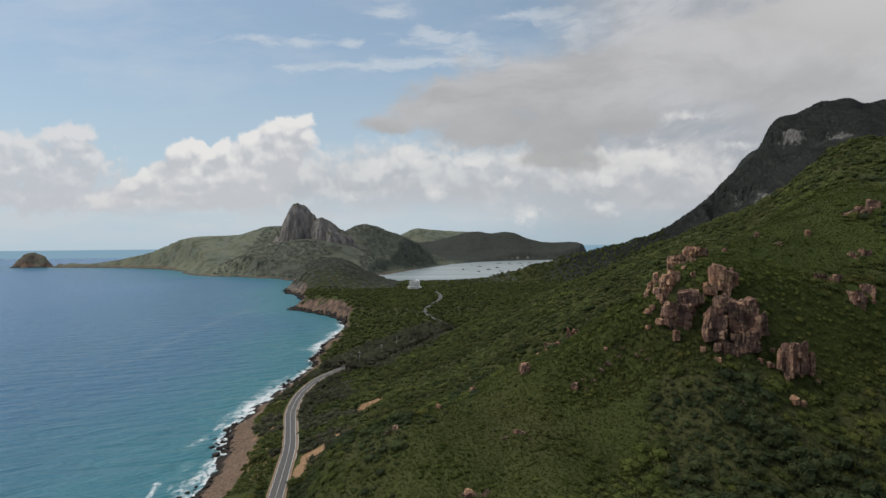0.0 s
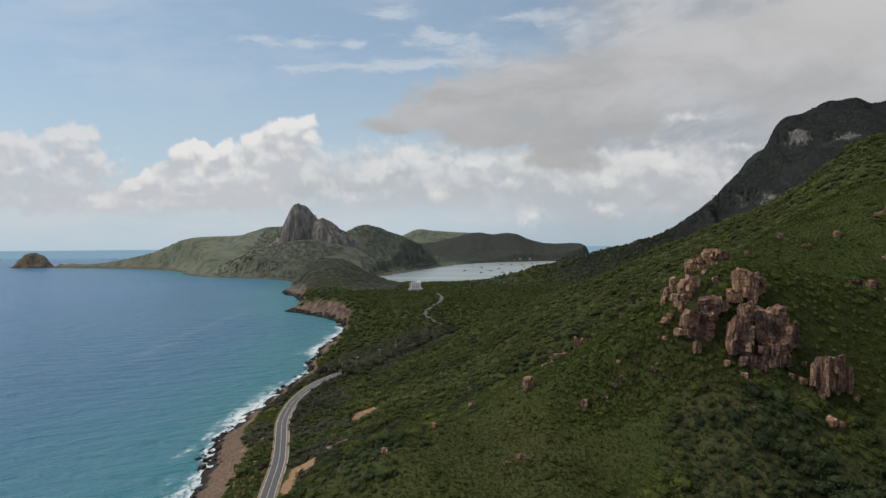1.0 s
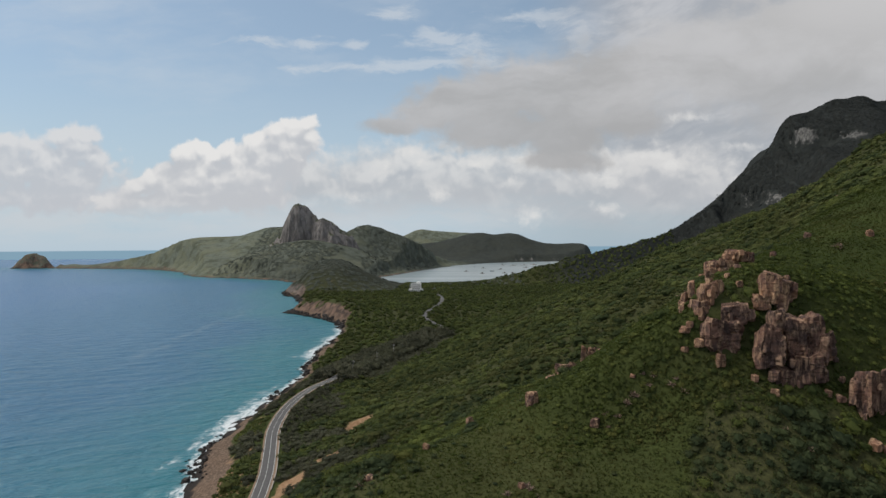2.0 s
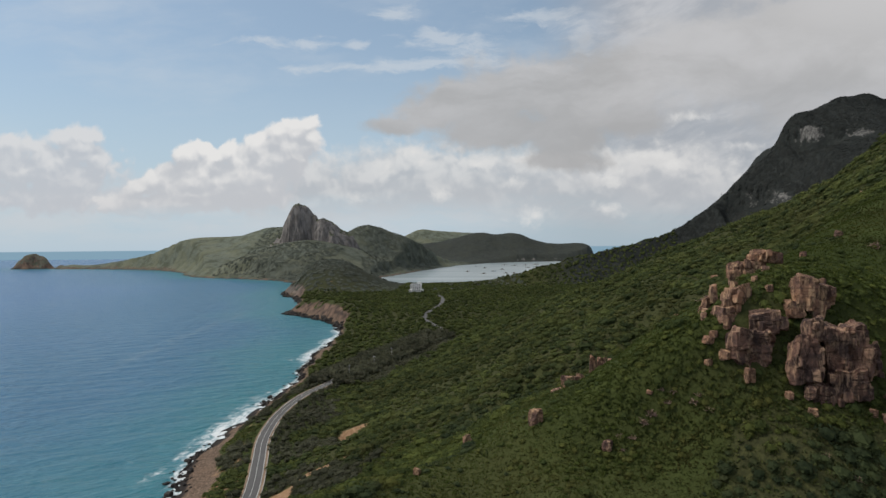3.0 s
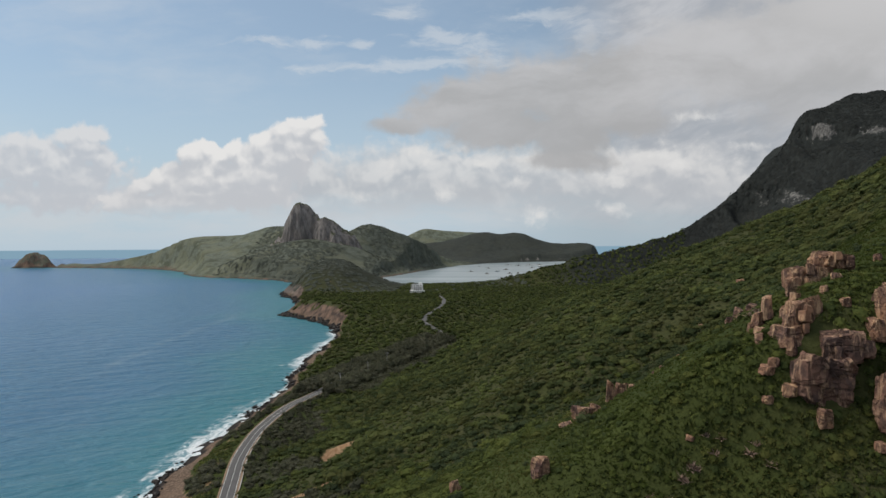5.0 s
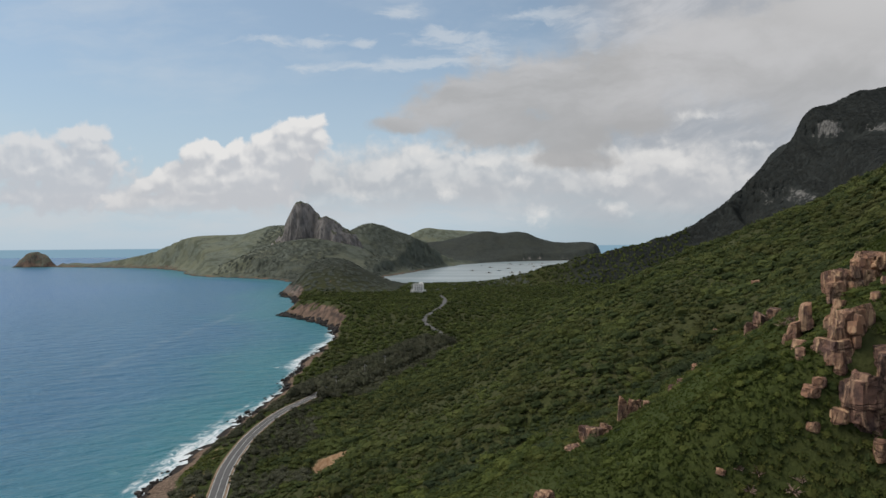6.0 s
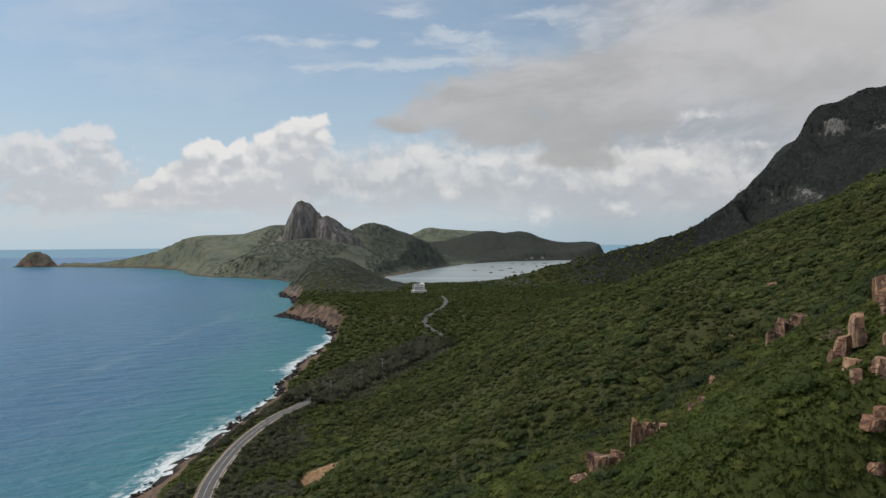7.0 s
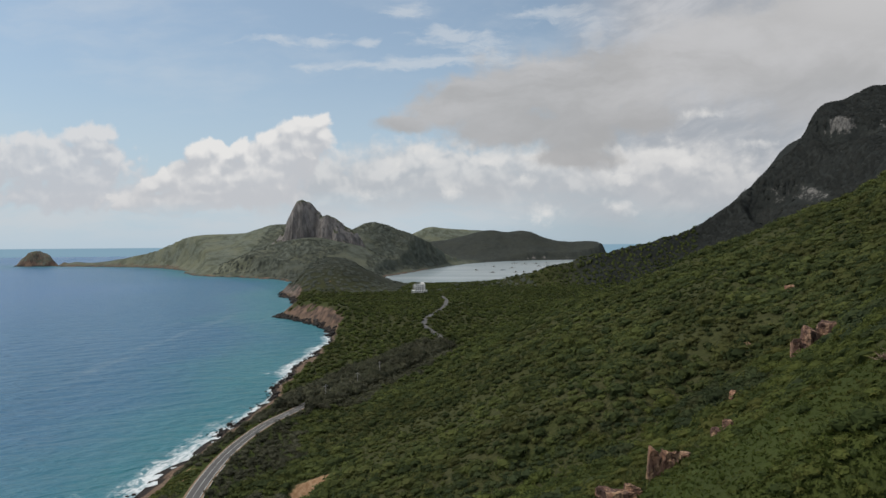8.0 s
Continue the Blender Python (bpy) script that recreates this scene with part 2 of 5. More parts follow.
def mat_ground():
    m, n = material("ground")
    p = where(n)
    big, mid, fine = n.noise(p, 0.012, 5), n.noise(p, 0.09, 6, 0.6), n.noise(p, 0.9, 5, 0.65)
    green = n.mix(n.ramp(mid, 0.35, 0.66), (0.030, 0.042, 0.011), (0.044, 0.058, 0.015))
    green = n.mix(n.math("MULTIPLY", n.ramp(big, 0.45, 0.7), 0.5), green, (0.060, 0.056, 0.024))
    green = n.mix(n.math("MULTIPLY", n.ramp(fine, 0.42, 0.62), 0.5), green, (0.040, 0.049, 0.017))
    litter = n.mix(n.ramp(fine, 0.4, 0.65), (0.036, 0.038, 0.017), (0.058, 0.060, 0.024))
    green = n.mix(n.ramp(attr(n, "grass"), 0.15, 0.5), litter, green)
    # far ground: distance haze is painted in as paler, greyer base colours
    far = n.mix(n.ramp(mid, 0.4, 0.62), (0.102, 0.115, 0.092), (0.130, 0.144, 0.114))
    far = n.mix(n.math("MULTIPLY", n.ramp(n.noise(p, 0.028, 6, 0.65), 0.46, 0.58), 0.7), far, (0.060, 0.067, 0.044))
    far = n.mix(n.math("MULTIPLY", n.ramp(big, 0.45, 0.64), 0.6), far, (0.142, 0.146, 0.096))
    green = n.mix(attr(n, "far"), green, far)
    # wooded ground, its colour darkened to paint in cloud shadow
    wood = n.mix(n.ramp(mid, 0.4, 0.65), (0.022, 0.025, 0.024), (0.028, 0.031, 0.029))
    green = n.mix(attr(n, "wood"), green, wood)
    soil = n.mix(n.ramp(fine, 0.35, 0.7), (0.21, 0.122, 0.068), (0.31, 0.21, 0.13))
    beach = n.mix(n.ramp(fine, 0.4, 0.62), (0.075, 0.054, 0.041), (0.185, 0.132, 0.096))
    beach = n.mix(n.math("MULTIPLY", n.ramp(mid, 0.4, 0.7), 0.5), beach, (0.15, 0.10, 0.07))
    cl_n = n.noise(n.scaled(p, (0.14, 0.14, 0.035)), 1.0, 7, 0.65)
    cliff = n.mix(n.ramp(cl_n, 0.38, 0.66), (0.055, 0.042, 0.036), (0.165, 0.110, 0.082))
    grey = n.mix(n.ramp(cl_n, 0.36, 0.62), (0.04, 0.04, 0.04), (0.17, 0.165, 0.155))
    cliff = n.mix(attr(n, "wood"), cliff, grey)
    edge = n.math("ADD", n.math("MULTIPLY", n.math("SUBTRACT", mid, 0.5), 0.7), n.math("MULTIPLY", n.math("SUBTRACT", n.noise(p, 0.35, 5, 0.65), 0.5), 0.9))
    col = n.mix(n.ramp(n.math("ADD", attr(n, "cliff"), edge), 0.4, 0.6), green, cliff)
    col = n.mix(n.ramp(n.math("ADD", attr(n, "beach"), edge), 0.4, 0.6), col, beach)
    col = n.mix(n.ramp(n.math("ADD", attr(n, "soil"), edge), 0.4, 0.6), col, soil)
    wet = n.ramp(attr(n, "wet"), 0.3, 0.9)
    col = n.mix(wet, col, (0.03, 0.026, 0.024))
    knobs = n.math("MULTIPLY", n.math("MAXIMUM", attr(n, "wood"), attr(n, "far")), n.noise(p, 0.11, 4, 0.6))
    bump = n.math("ADD", n.math("ADD", n.math("MULTIPLY", fine, 0.6), n.math("MULTIPLY", mid, 2.5)), n.math("MULTIPLY", knobs, 3.2))
    finish(n, col, 0.95, bump, 0.8, 0.8, 0.08)
    return m


SLICK = (0.1, 229.0)                                # x as a line over y


def mat_water():
    m, n = material("sea_water")
    p = where(n)
    sd = attr(n, "offshore")                         # metres from the land
    wob = n.math("MULTIPLY", n.math("SUBTRACT", n.noise(p, 0.008, 4), 0.5), 130)
    sdw = n.math("ADD", sd, wob)
    col = n.mix(n.ramp(sdw, 0, 140), (0.030, 0.150, 0.182), (0.027, 0.112, 0.200))
    col = n.mix(n.ramp(sdw, 150, 520), col, (0.046, 0.130, 0.255))
    pale = n.noise(n.scaled(p, (0.006, 0.0022, 1)), 1.0, 5, 0.6, 0.4)
    col = n.mix(n.math("MULTIPLY", n.ramp(pale, 0.5, 0.75), 0.3), col, (0.065, 0.155, 0.255))
    calm = n.noise(n.scaled(p, (0.0016, 0.009, 1)), 1.0, 4, 0.55)
    lag = n.mix(n.ramp(calm, 0.3, 0.72), (0.18, 0.23, 0.24), (0.34, 0.37, 0.375))
    col = n.mix(attr(n, "lagoon"), col, lag)
    # a long pale slick drifting off the beach
    sp = n.node("ShaderNodeSeparateXYZ")
    n.put(sp.inputs[0], p)
    bendy = n.math("MULTIPLY", n.math("SUBTRACT", n.noise(p, 0.011, 3), 0.5), 46)
    off = n.math("ABSOLUTE", n.math("ADD", n.math("ADD", sp.outputs[0], n.math("MULTIPLY", sp.outputs[1], SLICK[0])), n.math("ADD", bendy, SLICK[1])))
    slick = n.math("MULTIPLY", n.ramp(off, 9.0, 1.0), n.math("MULTIPLY", n.ramp(sp.outputs[1], 470, 560), n.ramp(sp.outputs[1], 980, 860)))
    slick = n.math("MULTIPLY", slick, n.ramp(n.noise(p, 0.05, 5, 0.7), 0.36, 0.62))
    col = n.mix(n.math("MULTIPLY", slick, 0.4), col, (0.20, 0.27, 0.33))
    # surf
    along = n.noise(n.scaled(p, (0.05, 0.012, 1)), 1.0, 4, 0.55)
    lace = n.noise(n.scaled(p, (0.34, 0.2, 1)), 1.0, 8, 0.7, 0.9)
    reach = n.math("MULTIPLY", n.ramp(along, 0.32, 0.66, 5.0, 21.0), attr(n, "surf"))
    near = n.math("SUBTRACT", 1.0, n.math("DIVIDE", n.math("ABSOLUTE", sd), n.math("MAXIMUM", reach, 0.5)))
    foam = n.ramp(n.math("ADD", n.math("MULTIPLY", near, 0.45), n.math("MULTIPLY", n.math("SUBTRACT", lace, 0.5), 1.5)), 0.10, 0.48)
    foam = n.math("MULTIPLY", foam, n.ramp(near, 0.0, 0.35))
    # short breakers a little way out
    roll = n.noise(n.scaled(p, (0.085, 0.05, 1)), 1.0, 3, 0.5, 0.6)
    breaker = n.math("MULTIPLY", n.ramp(roll, 0.62, 0.70), n.math("MULTIPLY", n.ramp(sd, 8, 13), n.ramp(sd, 27, 17)))
    breaker = n.math("MULTIPLY", n.math("MULTIPLY", breaker, attr(n, "surf")), n.ramp(lace, 0.38, 0.6))
    foam = n.math("MAXIMUM", foam, breaker)
    col = n.mix(n.math("MULTIPLY", foam, 0.88), col, (0.72, 0.74, 0.75))
    swap = n.node("ShaderNodeCombineXYZ")
    n.put(swap.inputs[0], n.math("MULTIPLY", sp.outputs[1], 0.012)), n.put(swap.inputs[1], n.math("MULTIPLY", sp.outputs[0], -0.03))
    skew = swap.outputs[0]
    swell = n.noise(n.vec("ADD", n.scaled(p, (0.035, 0.085, 1)), skew), 1.0, 3, 0.5, 0.5)
    chop = n.noise(n.vec("ADD", n.scaled(p, (0.13, 0.26, 1)), n.vec("MULTIPLY", skew, (3, 3, 1))), 1.0, 6, 0.6, 0.3)
    h = n.math("ADD", n.math("MULTIPLY", swell, 2.6), n.math("MULTIPLY", chop, 0.8))
    rough = n.math("ADD", 0.28, n.math("MULTIPLY", foam, 0.6))
    finish(n, col, rough, h, n.math("SUBTRACT", 1.0, n.math("MULTIPLY", attr(n, "lagoon"), 0.85)), 1.9, 0.36).inputs["IOR"].default_value = 1.33
    return m


def mat_leaf(name, dark, light, dry=(0.10, 0.085, 0.03)):
    m, n = material(name)
    p = where(n)
    t = attr(n, "tint")
    fine = n.noise(p, 1.6, 3, 0.6)
    patch = n.noise(p, 0.035, 4, 0.6)
    f = n.math("ADD", n.math("MULTIPLY", t, 0.55), n.math("MULTIPLY", fine, 0.45), clamp=True)
    col = n.mix(n.ramp(f, 0.15, 0.85), dark, light)
    col = n.mix(n.math("MULTIPLY", n.ramp(n.math("ADD", patch, n.math("MULTIPLY", n.math("SUBTRACT", t, 0.5), 0.3)), 0.5, 0.72), 0.5), col, dry)
    shade = n.ramp(n.noise(p, 0.022, 5, 0.6), 0.34, 0.66, 0.8, 1.18)
    sh = n.node("ShaderNodeCombineXYZ")
    for k in range(3):
        n.put(sh.inputs[k], shade)
    col = n.vec("MULTIPLY", col, sh.outputs[0])
    b = finish(n, col, 0.85, None, 0.5, 0.3, 0.08)
    tr = n.node("ShaderNodeBsdfTranslucent")
    n.put(tr.inputs[0], col)
    mx = n.node("ShaderNodeMixShader")
    n.put(mx.inputs[0], 0.46), n.put(mx.inputs[1], b.outputs[0]), n.put(mx.inputs[2], tr.outputs[0])
    n.put(next(k for k in n.tree.nodes if k.type == "OUTPUT_MATERIAL").inputs[0], mx.outputs[0])
    return m


def mat_rock(name, pale, brown, dark, scale=1.0):
    m, n = material(name)
    p = where(n)
    a = n.noise(n.scaled(p, (0.9 * scale, 0.9 * scale, 0.22 * scale)), 1.0, 7, 0.66, 0.5)
    b = n.noise(p, 0.3 * scale, 6, 0.62)
    c = n.noise(p, 2.8 * scale, 6, 0.7)
    e = n.noise(n.scaled(p, (2.2 * scale, 2.2 * scale, 0.16 * scale)), 1.0, 4, 0.6, 0.3)
    col = n.mix(n.ramp(b, 0.38, 0.62), dark, brown)
    col = n.mix(n.math("MULTIPLY", n.ramp(a, 0.47, 0.64), 0.78), col, pale)
    col = n.mix(n.math("MULTIPLY", n.ramp(e, 0.56, 0.68), 0.4), col, dark)
    col = n.mix(n.math("MULTIPLY", n.ramp(c, 0.54, 0.72), 0.5), col, dark)
    line = n.noise(n.scaled(p, (0.5 * scale, 0.5 * scale, 0.16 * scale)), 1.0, 3, 0.5, 0.4)
    level = n.noise(n.scaled(p, (0.1 * scale, 0.1 * scale, 0.62 * scale)), 1.0, 3, 0.55, 0.3)
    seam = n.math("MINIMUM", n.math("ABSOLUTE", n.math("SUBTRACT", line, 0.5)), n.math("ABSOLUTE", n.math("SUBTRACT", level, 0.47)))
    joint = n.ramp(n.math("ADD", seam, n.math("MULTIPLY", n.math("SUBTRACT", c, 0.5), 0.02)), 0.016, 0.003)
    col = n.mix(n.math("MULTIPLY", joint, 0.55), col, tuple(0.55 * v for v in dark))
    h = n.math("SUBTRACT", n.math("ADD", n.math("MULTIPLY", a, 1.0), n.math("MULTIPLY", c, 0.6)), n.math("MULTIPLY", joint, 0.9))
    finish(n, col, 0.88, h, 1.0, 0.4 / scale, 0.25)
    return m


def mat_plain(name, color, other, rough=0.8, scale=1.0, amount=0.6, bump=0.05):
    m, n = material(name)
    p = where(n)
    a = n.noise(p, scale, 5, 0.6)
    b = n.noise(p, scale * 9, 4, 0.6)
    col = n.mix(n.math("MULTIPLY", n.ramp(a, 0.38, 0.68), amount), color, other)
    col = n.mix(n.math("MULTIPLY", n.ramp(b, 0.45, 0.75), amount * 0.4), col, other)
    finish(n, col, rough, b, 0.4, bump)
    return m


MAT = {
    "ground": mat_ground(),
    "water": mat_water(),
    "leaf": mat_leaf("shrub_leaves", (0.050, 0.068, 0.024), (0.122, 0.143, 0.038)),
    "dusky": mat_leaf("dusky_leaves", (0.037, 0.052, 0.027), (0.084, 0.106, 0.044), (0.066, 0.060, 0.034)),
    "bright": mat_leaf("fern_leaves", (0.044, 0.060, 0.015), (0.075, 0.096, 0.023), (0.082, 0.064, 0.028)),
    "scrub": mat_leaf("scrub_leaves", (0.046, 0.062, 0.026), (0.116, 0.134, 0.041), (0.088, 0.081, 0.036)),
    # the cloud shadow on the mountain is put into this dark leaf colour
    "forest": mat_leaf("cloud_shaded_forest_leaves", (0.035, 0.039, 0.038), (0.044, 0.048, 0.044), (0.041, 0.042, 0.040)),
    # leaf green taken darker on the plain as painted cloud shade
    "shaded_plainwood": mat_leaf("cloud_shaded_woodland_leaves", (0.046, 0.060, 0.022), (0.100, 0.122, 0.034), (0.085, 0.082, 0.04)),
    # leaf colour greyed and lifted to stand in for haze over the bay
    "hazed_hillwood": mat_leaf("hazed_hill_leaves", (0.092, 0.104, 0.086), (0.122, 0.135, 0.110), (0.116, 0.118, 0.096)),
    "dry": mat_leaf("dry_twigs", (0.062, 0.066, 0.042), (0.118, 0.116, 0.080), (0.072, 0.082, 0.040)),
    "deadwood": mat_plain("dead_twigs", (0.26, 0.18, 0.14), (0.15, 0.10, 0.08), 0.9, 1.0),
    "bark": mat_plain("bark", (0.10, 0.085, 0.07), (0.05, 0.04, 0.035), 0.9, 2.0),
    "rock": mat_rock("outcrop_rock", (0.57, 0.375, 0.225), (0.30, 0.165, 0.102), (0.110, 0.064, 0.053)),
    "darkrock": mat_rock("varnished_rock", (0.43, 0.275, 0.18), (0.19, 0.104, 0.076), (0.070, 0.045, 0.040)),
    "cliff": mat_rock("cliff_rock", (0.26, 0.25, 0.24), (0.13, 0.115, 0.105), (0.04, 0.042, 0.04), 0.12),
    "wetrock": mat_rock("shore_rock", (0.085, 0.07, 0.06), (0.04, 0.034, 0.03), (0.014, 0.013, 0.013)),
    "asphalt": mat_plain("asphalt", (0.095, 0.092, 0.09), (0.065, 0.063, 0.062), 0.9, 0.6),
    "paint": mat_plain("road_paint", (0.55, 0.55, 0.53), (0.35, 0.34, 0.32), 0.7, 0.8, 0.7),
    "verge": mat_plain("gravel_verge", (0.26, 0.17, 0.11), (0.15, 0.11, 0.075), 0.95, 0.5, 0.8),
    "white": mat_plain("white_render", (0.84, 0.83, 0.81), (0.66, 0.64, 0.61), 0.7, 0.3, 0.5),
    "glass": mat_plain("dark_glazing", (0.05, 0.06, 0.07), (0.09, 0.10, 0.11), 0.2, 0.4, 0.5),
    "concrete": mat_plain("concrete", (0.40, 0.38, 0.35), (0.25, 0.235, 0.215), 0.9, 0.7),
    "wood": mat_plain("raft_timber", (0.16, 0.13, 0.10), (0.08, 0.066, 0.052), 0.85, 1.2),
    "hull": mat_plain("boat_hull", (0.10, 0.16, 0.22), (0.07, 0.08, 0.09), 0.6, 0.8),
}


# ---------------------------------------------------------------- the lie of the land
def lattice(ix, iy, seed):
    h = (ix.astype(np.int64) * 374761393 + iy.astype(np.int64) * 668265263 + seed * 974634777) & 0x7FFFFFFF
    h = ((h ^ (h >> 13)) * 1274126177) & 0x7FFFFFFF
    return ((h ^ (h >> 16)) & 0xFFFF) / 65535.0


def value_noise(x, y, seed=0):
    ix, iy = np.floor(x), np.floor(y)
    fx, fy = x - ix, y - iy
    fx, fy = fx * fx * (3 - 2 * fx), fy * fy * (3 - 2 * fy)
    a, b = lattice(ix, iy, seed), lattice(ix + 1, iy, seed)
    c, d = lattice(ix, iy + 1, seed), lattice(ix + 1, iy + 1, seed)
    return (a * (1 - fx) + b * fx) * (1 - fy) + (c * (1 - fx) + d * fx) * fy


def fbm(x, y, size, octaves=4, seed=0):
    """About -0.5 to 0.5; size: the length of the largest features."""
    out, amp, total = 0.0, 1.0, 0.0
    for k in range(octaves):
        out = out + amp * (value_noise(x / size * 2 ** k + 17.3 * k, y / size * 2 ** k - 9.1 * k, seed + k) - 0.5)
        total += amp
        amp *= 0.5
    return out / total * 1.6


def step(x, lo, hi):
    t = np.clip((x - lo) / (hi - lo), 0, 1)
    return t * t * (3 - 2 * t)


def softmax(a, b, k):
    h = np.clip(0.5 + 0.5 * (a - b) / k, 0, 1)
    return b * (1 - h) + a * h + k * h * (1 - h)


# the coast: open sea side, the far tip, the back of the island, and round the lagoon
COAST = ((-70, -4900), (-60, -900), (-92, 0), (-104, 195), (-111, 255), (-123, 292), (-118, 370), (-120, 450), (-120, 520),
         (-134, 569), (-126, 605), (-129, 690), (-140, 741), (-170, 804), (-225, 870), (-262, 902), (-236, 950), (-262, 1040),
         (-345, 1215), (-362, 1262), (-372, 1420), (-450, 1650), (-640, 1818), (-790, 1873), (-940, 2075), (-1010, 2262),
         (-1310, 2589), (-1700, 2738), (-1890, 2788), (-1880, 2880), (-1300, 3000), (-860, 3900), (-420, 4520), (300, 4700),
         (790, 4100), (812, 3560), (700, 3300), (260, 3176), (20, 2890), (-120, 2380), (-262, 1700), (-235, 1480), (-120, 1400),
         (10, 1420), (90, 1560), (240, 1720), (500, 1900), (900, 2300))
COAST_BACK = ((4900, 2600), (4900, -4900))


def signed_coast(x, y, ring):
    """Metres inland of the ring, negative out at sea."""
    best = np.full(x.shape, 1e18)
    inside = np.zeros(x.shape, bool)
    for (ax, ay), (bx, by) in zip(ring, ring[1:] + ring[:1]):
        dx, dy = bx - ax, by - ay
        t = np.clip(((x - ax) * dx + (y - ay) * dy) / (dx * dx + dy * dy), 0, 1)
        best = np.minimum(best, (x - ax - t * dx) ** 2 + (y - ay - t * dy) ** 2)
        cross = (ay > y) != (by > y)
        with np.errstate(divide="ignore", invalid="ignore"):
            inside ^= cross & (x < ax + (y - ay) * dx / (dy if dy else 1e-9))
    return np.where(inside, 1, -1) * np.sqrt(best)


def rounded(ring, times=2):
    for _ in range(times):
        out = []
        for (ax, ay), (bx, by) in zip(ring, ring[1:] + ring[:1]):
            out += [(0.75 * ax + 0.25 * bx, 0.75 * ay + 0.25 * by), (0.25 * ax + 0.75 * bx, 0.25 * ay + 0.75 * by)]
        ring = tuple(out)
    return ring


ISLET = ((-2095, 2815), (-2000, 2790), (-1905, 2815), (-1915, 2870), (-2010, 2900), (-2085, 2875))
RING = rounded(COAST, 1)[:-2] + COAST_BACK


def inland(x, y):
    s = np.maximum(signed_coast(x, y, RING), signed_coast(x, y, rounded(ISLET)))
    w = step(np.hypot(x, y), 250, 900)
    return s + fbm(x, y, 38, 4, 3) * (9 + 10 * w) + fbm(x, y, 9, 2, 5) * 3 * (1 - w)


def bend(knots, s):
    """A smooth curve through (place, value) knots."""
    ks = np.array(knots, float)
    out = np.interp(s, ks[:, 0], ks[:, 1])
    for off in (-1, 1):
        out = out + np.interp(s + off * 0.12 * (ks[-1, 0] - ks[0, 0]) / len(ks), ks[:, 0], ks[:, 1])
    return out / 3


def ridge(x, y, line, width):
    """Height added by a spur whose crest runs along line: (x, y, height) points."""
    out = np.zeros(x.shape)
    for (ax, ay, ah), (bx, by, bh) in zip(line, line[1:]):
        dx, dy = bx - ax, by - ay
        t = np.clip(((x - ax) * dx + (y - ay) * dy) / (dx * dx + dy * dy), 0, 1)
        d2 = (x - ax - t * dx) ** 2 + (y - ay - t * dy) ** 2
        out = np.maximum(out, (ah + (bh - ah) * t) * np.exp(-d2 / (2 * width * width)))
    return out


def hill(x, y, cx, cy, h, rx, ry, turn=0.0, power=1.3):
    c, s = math.cos(radians(turn)), math.sin(radians(turn))
    u, v = ((x - cx) * c + (y - cy) * s) / rx, (-(x - cx) * s + (y - cy) * c) / ry
    return h * np.exp(-np.power(u * u + v * v, power) * 0.9)


SPUR = ((-52, 138, 13), (-28, 134, 17), (0, 150, 9), (27, 171, 9), (48, 157, 15), (60, 153, 20), (112, 205, 14), (160, 262, 17), (215, 330, 20))
ROAD = ((-52, 120), (-62, 165), (-67.6, 197), (-71.8, 221), (-77.2, 250), (-85, 280), (-91.6, 305), (-95.6, 330), (-97, 350), (-96.4, 372), (-93.6, 392), (-87, 414),
        (-72, 470), (-44, 550), (-22, 618), (-29, 655), (-41, 700), (-43, 760), (-35, 824), (-29, 900), (-31, 980), (-42, 1058))


def road_points(gap=2.0):
    """The road's centre line as points about gap metres apart (Catmull-Rom)."""
    p = [Vector((*q, 0)) for q in ROAD]
    p = [p[0] * 2 - p[1]] + p + [p[-1] * 2 - p[-2]]
    out = []
    for a, b, c, d in zip(p, p[1:], p[2:], p[3:]):
        k = max(2, int((c - b).length / gap))
        for i in range(k):
            t = i / k
            out.append(0.5 * (2 * b + (c - a) * t + (2 * a - 5 * b + 4 * c - d) * t * t + (3 * b - a - 3 * c + d) * t ** 3))
    return np.array([(v.x, v.y) for v in out])


ROAD_XY = road_points()
ROAD_Z = np.interp(ROAD_XY[:, 1], (100, 200, 330, 420, 560, 700, 900, 1100), (9.5, 8.5, 7.5, 8, 12, 14, 13, 11))


def road_near(x, y):
    """Distance to the road's centre line and the road's height there."""
    shape = x.shape
    x, y = x.ravel(), y.ravel()
    dist, z = np.full(x.shape, 1e9), np.zeros(x.shape)
    close = (x > -170) & (x < 60) & (y > 60) & (y < 1120)
    idx = np.nonzero(close)[0]
    for part in np.array_split(idx, max(1, len(idx) // 4000)):
        d = np.hypot(x[part, None] - ROAD_XY[None, :, 0], y[part, None] - ROAD_XY[None, :, 1])
        j = d.argmin(1)
        dist[part], z[part] = d[np.arange(len(part)), j], ROAD_Z[j]
    return dist.reshape(shape), z.reshape(shape)


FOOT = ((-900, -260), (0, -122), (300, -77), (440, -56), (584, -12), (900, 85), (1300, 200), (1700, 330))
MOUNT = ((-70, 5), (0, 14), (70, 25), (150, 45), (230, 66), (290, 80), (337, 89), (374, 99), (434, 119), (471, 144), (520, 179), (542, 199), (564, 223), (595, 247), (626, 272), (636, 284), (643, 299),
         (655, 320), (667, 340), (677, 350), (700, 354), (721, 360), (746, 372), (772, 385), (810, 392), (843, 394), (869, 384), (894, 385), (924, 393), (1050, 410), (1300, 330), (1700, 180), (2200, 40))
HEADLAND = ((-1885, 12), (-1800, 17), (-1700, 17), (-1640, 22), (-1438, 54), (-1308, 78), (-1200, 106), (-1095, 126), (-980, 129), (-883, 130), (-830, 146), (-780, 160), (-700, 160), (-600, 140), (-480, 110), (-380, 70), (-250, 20))
